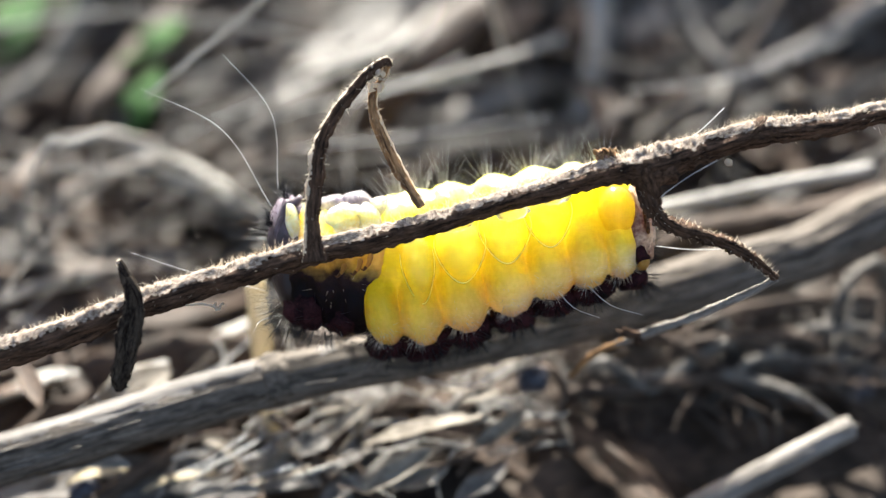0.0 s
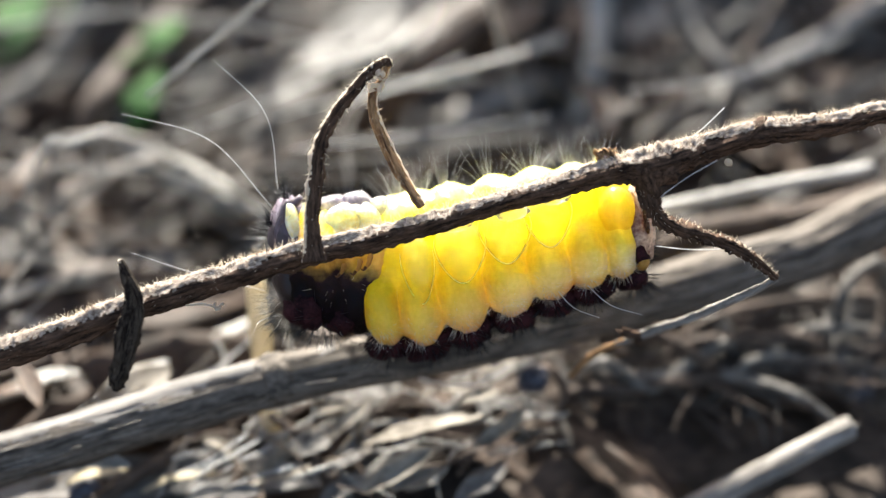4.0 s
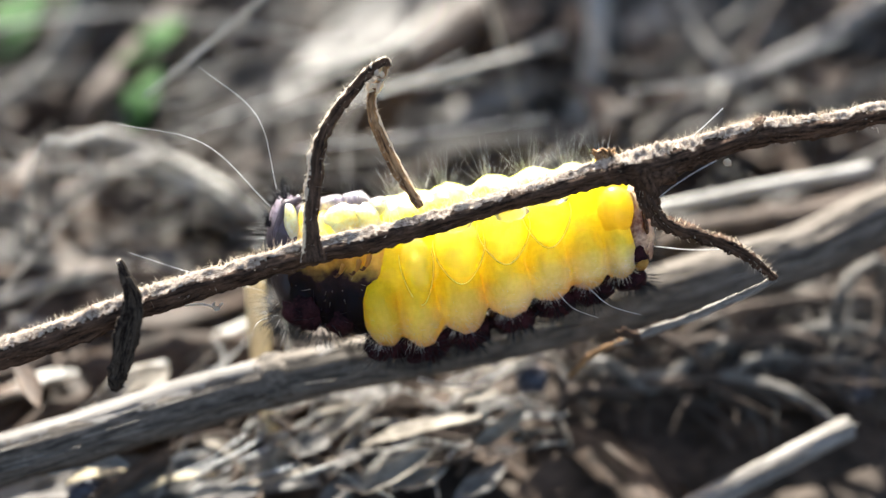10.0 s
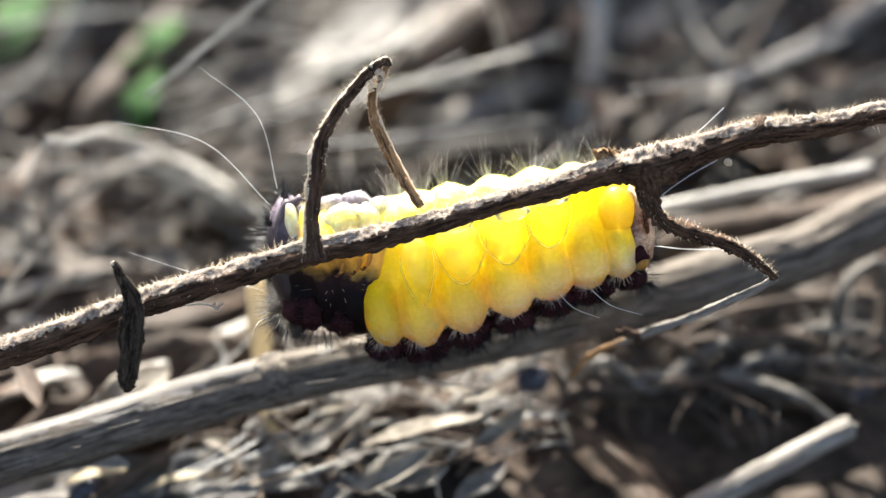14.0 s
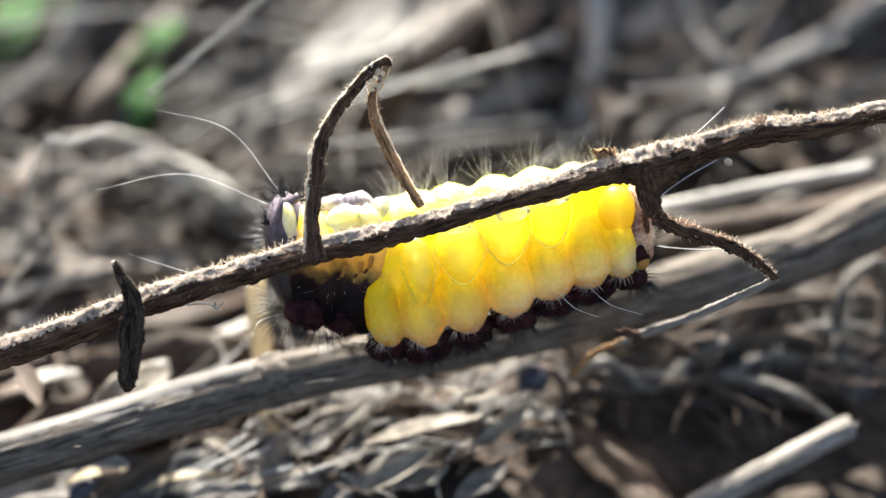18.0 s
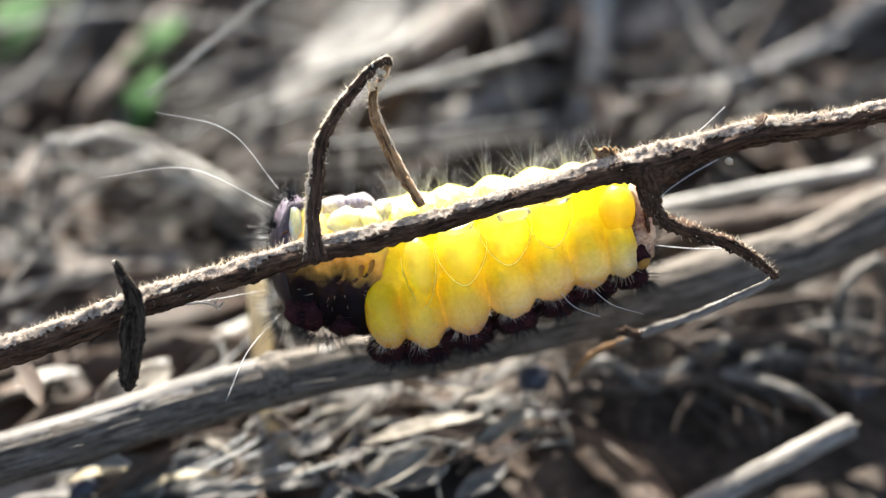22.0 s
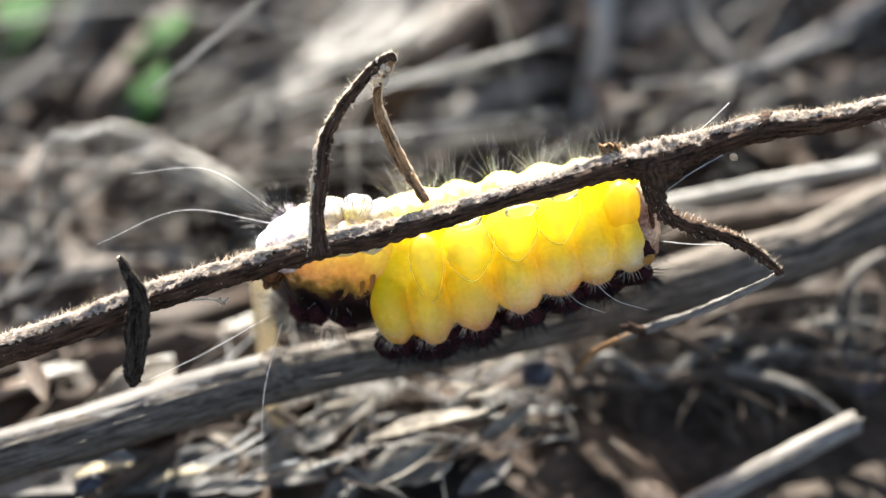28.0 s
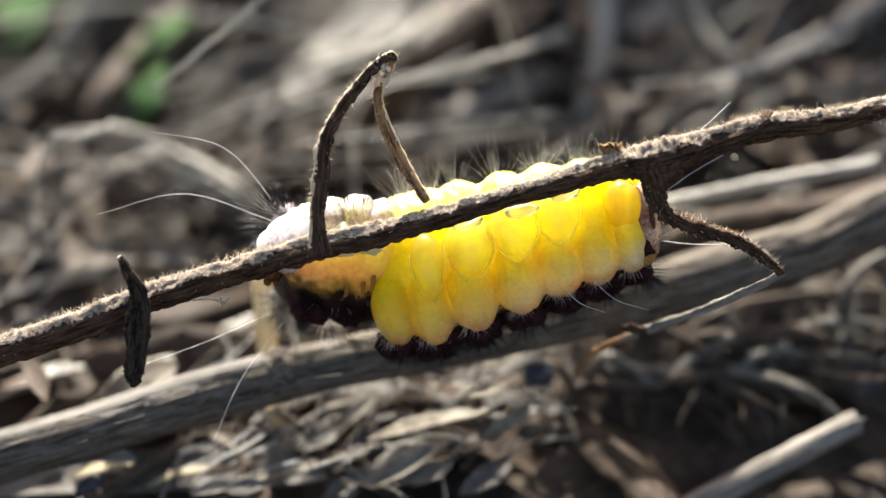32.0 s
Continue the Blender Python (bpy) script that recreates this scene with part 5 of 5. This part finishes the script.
FLAKES = [
    ([(-3.62, -8.78, -7.5), (-1.11, -8.08, -7.5), (2.19, -7.41, -7)], [0.25, 0.6, 0.4], (0.2, 1, 0.4)),
    ([(-3.22, -7.33, -7), (-3.89, -8.08, -7), (-4.59, -8.95, -7)], [0.07, 0.2, 0.12], (1, 0.6, 0.2)),
    ([(-4.67, -9.42, -8), (-6.71, -10.13, -8), (-9.75, -10.95, -8)], [0.13, 0.2, 0.1], (0.2, 1, 0.3)),
    ([(-3.62, -10.8, -7.5), (-2.11, -9.92, -7.5), (-0.35, -8.91, -7.5)], [0.35, 0.55, 0.35], (0.6, 0.6, 0.4)),
    ([(-2.34, -10.7, -7), (-1.1, -10.2, -7), (-0.1, -9.7, -7)], [0.3, 0.5, 0.35], (0.4, 0.8, 0.4)),
    ([(1.41, -8.78, -7.5), (2.42, -8.15, -7.5), (3.67, -7.15, -7.5)], [0.25, 0.38, 0.3], (0.4, 0.7, 0.6)),
    ([(2.48, -5.2, -9), (3.52, -4.89, -9), (4.42, -4.58, -9)], [0.21, 0.52, 0.26], (0.2, 0.8, 0.6)),
    ([(-0.62, -5.41, -9), (0.93, -5.28, -9), (2.48, -5.66, -9)], [0.26, 0.47, 0.21], (0.2, 1, 0.4)),
    ([(-5.79, -9.03, -9), (-4.5, -7.99, -9), (-3.26, -6.82, -10)], [0.16, 0.31, 0.21], (0.5, 0.8, 0.4)),
    ([(-11.22, -8.64, -9), (-9.67, -9.28, -9), (-8.64, -10.58, -9)], [0.16, 0.36, 0.21], (0.4, 0.8, 0.6)),
    ([(-8.64, -10.58, -9), (-7.34, -9.28, -9), (-7.22, -8.25, -9)], [0.16, 0.31, 0.21], (0.6, 0.6, 0.6)),
    ([(-17.17, -10.58, -9), (-15.88, -10.37, -9), (-14.33, -10.53, -9)], [0.21, 0.57, 0.31], (0.2, 1, 0.4)),
    ([(-14.07, -11.35, -9), (-11.74, -11.1, -9), (-9.41, -11.35, -9)], [0.21, 0.36, 0.21], (0.2, 1, 0.4)),
    ([(0.41, -7.09, -8), (1.42, -6.71, -8), (2.72, -6.38, -8.5)], [0.2, 0.36, 0.2], (0.3, 0.9, 0.4)),
    ([(-1.14, -6.7, -9), (0.16, -6.44, -9), (1.71, -6.7, -9)], [0.16, 0.26, 0.13], (0.3, 0.9, 0.4)),
    ([(-5.9, -7.61, -10), (-4.84, -7.4, -10), (-3.79, -7.61, -10)], [0.26, 0.58, 0.26], (0.2, 1, 0.4)),
    ([(-21.89, -7.42, -15), (-20.17, -7.13, -15), (-18.16, -7.42, -15)], [0.86, 1.43, 0.86], (0.2, 1, 0.4)),
    ([(-13.03, -10.75, -11.3), (-11.56, -9.78, -12), (-9.92, -8.97, -12)], [0.38, 0.71, 0.38], (0.2, 1, 0.4)),
]
for pts, w, nrm in FLAKES:
    leaf(pts, w, CHAFF, "dry papery flake of straw in the litter", "straw_flake", "flake", "chaff", normal=nrm, step=0.4, ragged=0.5, curl=0.35)
# torn strips in the sunlit straw colour, to brighten the shaded corner
for pts, w in (([(-16.71, -10.49, -7.5), (-15.58, -9.99, -7.5), (-14.07, -9.84, -7.5)], [0.15, 0.35, 0.2]), ([(-19.84, -10.18, -8.5), (-18.3, -9.77, -8.5), (-16.25, -9.2, -8.5)], [0.15, 0.31, 0.15]), ([(-13.56, -10.95, -8), (-12.04, -10.29, -8), (-9.75, -10.08, -8)], [0.13, 0.25, 0.13])):
    leaf(pts, w, STRAW_LIT, "torn strip of straw in the litter, coloured pale as if sunlit", "straw_flake", "flake", "chaff", normal=(0.2, 1, 0.5), step=0.4, ragged=0.5)
for k, c in enumerate(((4.16, -5.97, -9), (20.4, -6.9, -13), (-16.1, -10.9, -8), (-23.27, 4.3, -24))):
    single("seed", blob(Geo(), c, (0.75, 0.62, 0.7), 20 * k, 0.15, 2.2, 18, 14, k), SEED, c, "round blackish seed caught in the litter", "seed", "seeds")

# ---- spider silk ----
for pts in ([(-15.89, 6.27, -24), (-8.01, 9.55, -24), (0.2, 13.2, -26)], [(-10.02, 7.21, -22), (-4.59, 8.8, -22), (2.14, 9.74, -23)], [(-8.18, 5.45, -20), (-1.98, 6.22, -20), (6.57, 7.53, -22)],
            [(-5.83, 7.54, -18), (-2.82, 8.44, -18), (1.1, 10.55, -19)], [(-12.97, -6.67, -11), (-10.29, -5.33, -11), (-8.14, -3.19, -11)], [(10.4, 8.96, -22), (15.82, 9.6, -22), (23.5, 12.18, -24)],
            [(-11.78, -10.39, -8), (-9.24, -9.12, -8), (-7.98, -8.36, -8)], [(-12.04, -10.13, -8), (-10.51, -9.5, -8), (-8.74, -8.23, -8)], [(-10.17, -11.05, -7.5), (-8.91, -10.29, -7.5), (-6.64, -9.66, -7.5)], [(-11.28, -10.9, -8), (-9.75, -9.88, -8), (-7.72, -8.86, -8)], [(-2.11, -5.51, -7.5), (0.91, -6.07, -7.5), (2.95, -5.31, -8)]):
    single("silk_thread", tube(Geo(), pts, [0.025, 0.03, 0.025], 0.6, 5), SILK, pts[0], "fine spider silk strung between dead stalks", "spider silk", "silk threads")

# ---- green shoots ----
for pts, w in (([(-24.92, 13.9, -46.0), (-20.56, 13.14, -34.4), (-19.02, 13.94, -33.8), (-18.26, 16.35, -39.0)], [0.6, 1.13, 1.2, 0.56]),
               ([(-21.55, 6.86, -35.9), (-19.18, 7.91, -28.7), (-18.7, 9.78, -29.6), (-18.35, 11.8, -32.5)], [0.54, 0.98, 0.99, 0.44]),
               ([(-34.53, 13.78, -45.8), (-30.54, 14.64, -38.3), (-30.77, 17.09, -41.8), (-33.34, 22.15, -52.5)], [1.03, 1.66, 1.89, 1.38]),
               ([(-30.23, 16.64, -49.9), (-26.66, 17.09, -41.8), (-28.36, 21.81, -52.0)], [0.72, 1.15, 1.1])):
    leaf(pts, w, GREEN, "fresh green grass blade among dead stalks", "grass_blade", "grass", "green blades", normal=(0, 0.5, 1), curl=0.15, step=0.8, ragged=0.1)


# ---- the litter that nobody could count ----
def litter(name, count, seed, material, label, lo, hi, r0, r1, leafy=False, lift=(-0.0005, 0.0015), reach=1.0):
    rng = random.Random(seed)
    geo = Geo()
    inv = FRAME.inverted()
    for _ in range(count):
        y = 0.004 + 0.16 * rng.random() ** 1.3
        x = rng.uniform(-1, 1) * (0.032 + 0.35 * y)
        z = rng.uniform(*lift)
        if x > reach or (x > 0.001 and y < 0.016) or (lift[1] > 0.005 and y < 0.012):
            continue
        a = rng.gauss(0.5, 0.7)
        length = rng.uniform(lo, hi)
        way = Vector((math.cos(a), math.sin(a), rng.gauss(0, 0.12)))
        p = Vector((x, y, z))
        ctl = [p - way * length / 2, p + Vector((rng.gauss(0, 0.06), rng.gauss(0, 0.06), rng.uniform(0, 0.08))) * length, p + way * length / 2]
        ctl = [tuple((inv @ q) * 1000) for q in ctl]
        r = rng.uniform(r0, r1)
        if leafy:
            blade(geo, ctl, [r * 0.4, r, r * 0.3], normal=tuple(UP + Vector((rng.gauss(0, 0.4), rng.gauss(0, 0.4), rng.gauss(0, 0.4)))), step=length * 250, across=4, seed=rng.random() * 50)
        else:
            tube(geo, ctl, [r, r * 0.9, r * 0.7], length * 150, 7, seed=rng.random() * 50)
        if name == "dry_straw":
            single(name, geo, material, ctl[0], label, "straw", "strewn straws")
            geo = Geo()
    if name != "dry_straw":
        single(name, geo, material, grounded((0, 0, -40)), label, "litter", kind="stuff")


litter("dry_straw", 110, 1, STRAW_GREY, "grey dead straw strewn over the soil", 0.012, 0.05, 0.15, 0.6)
litter("dry_straw", 150, 2, STRAW_BROWN, "brown dead stems strewn over the soil", 0.012, 0.05, 0.15, 0.7)
litter("dry_straw", 60, 3, STRAW, "tan dead straw strewn over the soil", 0.012, 0.04, 0.12, 0.5, reach=0.004)
litter("dry_grass_tangle", 110, 6, STRAW, "thin dry grass tangled over the litter", 0.015, 0.05, 0.05, 0.18, lift=(0.001, 0.008), reach=0.004)
litter("dry_grass_tangle", 110, 7, STRAW_GREY, "thin grey rootlets tangled over the litter", 0.015, 0.05, 0.06, 0.2, lift=(0.001, 0.008))
litter("dry_grass_tangle", 60, 8, STRAW_PALE, "bleached grass tangled over the litter", 0.01, 0.04, 0.05, 0.16, lift=(0.001, 0.009), reach=0.004)
litter("litter_leaves", 200, 4, DEAD_LEAF, "dark dead leaves strewn over the soil", 0.008, 0.03, 1.5, 4.5, True)
litter("litter_flakes", 90, 5, CHAFF, "pale papery flakes strewn over the soil", 0.003, 0.01, 0.3, 1.1, True)


def shade_clump():
    """Unseen dead growth further up the slope, added to shade the litter in front of it."""
    rng = random.Random(12)
    inv = FRAME.inverted()
    to = lambda q: tuple((inv @ Vector(q)) * 1000)
    clump = thing("unseen_shade_clump", to((0.025, 0.095, 0.0)), "unseen brown grass blades added to shade the litter", "grass")
    for k in range(196):
        x, y = rng.uniform(*((0.0, 0.05) if k < 115 else (-0.028, -0.018) if k < 135 else (-0.006, 0.002))), rng.uniform(0.085, 0.11)
        tall, lean, w = rng.uniform(0.025, 0.054), rng.uniform(-0.008, 0.008), rng.uniform(0.8, 2.4)
        if k >= 172:
            x, tall, w = rng.uniform(0.012, 0.05), rng.uniform(0.03, 0.048), rng.uniform(2, 3.5)
        elif k >= 164:
            x, tall, w = rng.uniform(-0.003, 0.009), rng.uniform(0.05, 0.068), rng.uniform(1.5, 3)
        pts = [to((x, y, -0.001)), to((x + lean * 0.3, y - 0.001, tall * 0.55)), to((x + lean, y - 0.004, tall))]
        part("shade_blade", blade(Geo(), pts, [w * 0.5, w, w * 0.3], normal=(0, 0, 1), step=4, across=4, seed=k), STRAW_BROWN, clump)


shade_clump()


# ---- what moves ----
MM = 0.001


def keyed(ob, rows):
    """Rows of seconds, shift in millimetres and turn in degrees, from the place of rest."""
    rest = ob.location.copy()
    walk(ob, [(t, Matrix.Translation(rest + Vector((x, y, z)) * MM) @ pose(0, 0, 0, rx, ry, rz)) for t, x, y, z, rx, ry, rz in rows])


def motions():
    # the husk tips over on the stem
    rest = FRAME @ Matrix.Translation(ORIGIN[HUSK.name] * MM)
    walk(HUSK, [(t, rest @ pose(0, 0, 0, 0, 0, a)) for t, a in ((0, 0), (0.8, -1.7), (2.6, -1.5), (3, -0.5), (3.5, -1.7), (5.5, -1.8), (11, -1.8), (11.4, 7.5), (12, 6.8), (16.5, 6.4), (32, 6.4))])
    # the front of the body sags, draws back and rolls
    keyed(TRUNK_PART, [(t, x * 0.6, y * 0.1, 0, 0, 0, -y * 5.6) for t, x, y in ((0, 0, 0), (5.5, 0, -0.02), (14.5, 0, -0.06), (19, 0.03, -0.12), (21, 0, -0.19), (24, 0.06, -0.16), (25.5, 0.12, -0.19), (28, 0.22, -0.18), (32, 0.22, -0.2))])
    keyed(THORAX_PART, [(0, 0, 0, 0, 0, 0, 0), (14.5, 0, 0, 0, 0, 0, 0), (17, 0.04, -0.02, 0, 2, 0, 0), (20, 0.06, -0.02, 0, 4, 0, 0), (22, 0.05, -0.1, 0, 6, 0, -1),
                        (24, 0.06, -0.12, 0, 15, 0, -1), (25.5, 0.0, -0.12, 0, 23, 0, -1), (27.5, -0.1, -0.1, 0, 33, 0, 0), (32, -0.1, -0.1, 0, 34, 0, 0)])
    keyed(HOOD_PART, [(0, 0, 0, 0, 0, 0, 0), (14.5, 0, 0, 0, 0, 0, 0), (17, -0.1, 0.05, 0, 2, 0, 0), (20, -0.05, 0.12, 0, 4, 0, 0), (22, 0.05, -0.05, -0.1, 6, 0, -4),
                      (24, 0.1, -0.1, -0.3, 10, 0, -6), (25.5, -0.2, -0.25, -0.5, 20, 0, -8), (27.5, -0.4, -0.3, -1.5, 34, 0, -4), (32, -0.4, -0.3, -1.5, 34, 0, -4)])
    keyed(NECK_PART, [(0, 0.5, -0.3, -0.4, 0, 0, 0), (21, 0.5, -0.3, -0.3, 0, 0, 0), (23, 0.3, -0.1, 0.1, 0, 0, 0), (25.5, 0.0, 0.1, 0.5, 0, 0, 0), (27.5, -0.25, 0.1, 0.75, 0, 0, -8), (32, -0.25, 0.1, 0.75, 0, 0, -8)])
    keyed(HEAD_PART, [(0, 0, 0, -1, 0, 0, 0), (18, 0, 0.1, -1, 0, 0, 0), (20, 0.1, 0.3, -0.6, 0, 0, 0), (22, 0.3, 0.6, -0.2, 0, 0, 0), (24, 0.0, 0.1, 0, 10, 0, 0),
                      (25.5, -0.4, -0.6, 0, 20, 0, 5), (27.5, -1.05, -1.2, -0.1, 25, 0, 10), (28, -1.1, -1.15, -0.1, 25, 0, 5), (30, -1.15, -1.05, -0.1, 20, 0, 8), (32, -1.1, -1.0, -0.1, 25, 0, 6)])
    # the long hairs feel about
    keyed(HAIR_UP, [(0, 0, 0, 0, 0, 0, -68), (3.5, 0, 0, 0, 0, 0, -66), (5.5, 0, 0, 0, 0, 0, -54), (9, 0, 0, 0, 0, 0, -55), (11, 0, 0, 0, 0, 0, -60), (14.5, 0, 0, 0, 0, 0, -56), (16.5, 0, 0, 0, 0, 0, -32), (18, 0, 0, 0, 0, 0, -33), (19, 0, 0, 0, 0, 0, -57),
                    (21, 0, 0, 0, 0, 0, -45), (23, 0, -0.1, 0, 0, 0, -25), (25.5, -0.2, -0.5, 0, 0, 0, -26), (28, -0.4, -1.0, 0, 0, 0, -14), (32, -0.3, -0.8, 0, 0, 0, -30)])
    keyed(HAIR_MID, [(0, 0, 0, 0, 0, 0, -42), (3.5, 0, 0, 0, 0, 0, -36), (5.5, 0, 0, 0, 0, 0, -18), (9, 0, 0, 0, 0, 0, -27), (13, 0, 0, 0, 0, 0, -29), (14.5, 0, 0, 0, 0, 0, -28), (16.5, 0, 0, 0, 0, 0, -2), (18, 0, 0, 0, 0, 0, -5), (19, 0, 0, 0, 0, 0, -27),
                     (20, 0, 0, 0, 0, 0, -34), (21.5, 0, 0, 0, 0, 0, -20), (23, 0, -0.2, 0, 0, 0, 8), (24.5, 0, -0.3, 0, 0, 0, 11), (25.5, 0, -0.5, 0, 0, 0, 8), (28, -0.2, -0.9, 0, 0, 0, 7), (32, -0.2, -0.8, 0, 0, 0, -2)])
    keyed(HAIR_LOW, [(0, 0, 0, 0, 0, 0, -16), (11, 0, 0, 0, 0, 0, -16), (20, 0, 0, 0, 0, 0, -14), (22, 0, 0, 0, 0, 0, 8), (23, 0, 0, 0, 0, 0, 22), (25.5, 0, -0.4, 0, 0, 0, 16), (28, 0, -1.2, 0, 0, 0, 28), (32, 0, -1.1, 0, 0, 0, 22)])
    keyed(HAIR_DOWN, [(0, 0, 0, -1, 0, 82, 60), (20, 0, 0, -1, 0, 82, 60), (23, 0, 0, -0.5, 0, 30, 70), (25.5, 0, 0, 0, 0, 0, 78), (28, 0, -0.5, 0, 0, 0, 82), (32, 0, -0.5, 0, 0, 0, 60)])


motions()
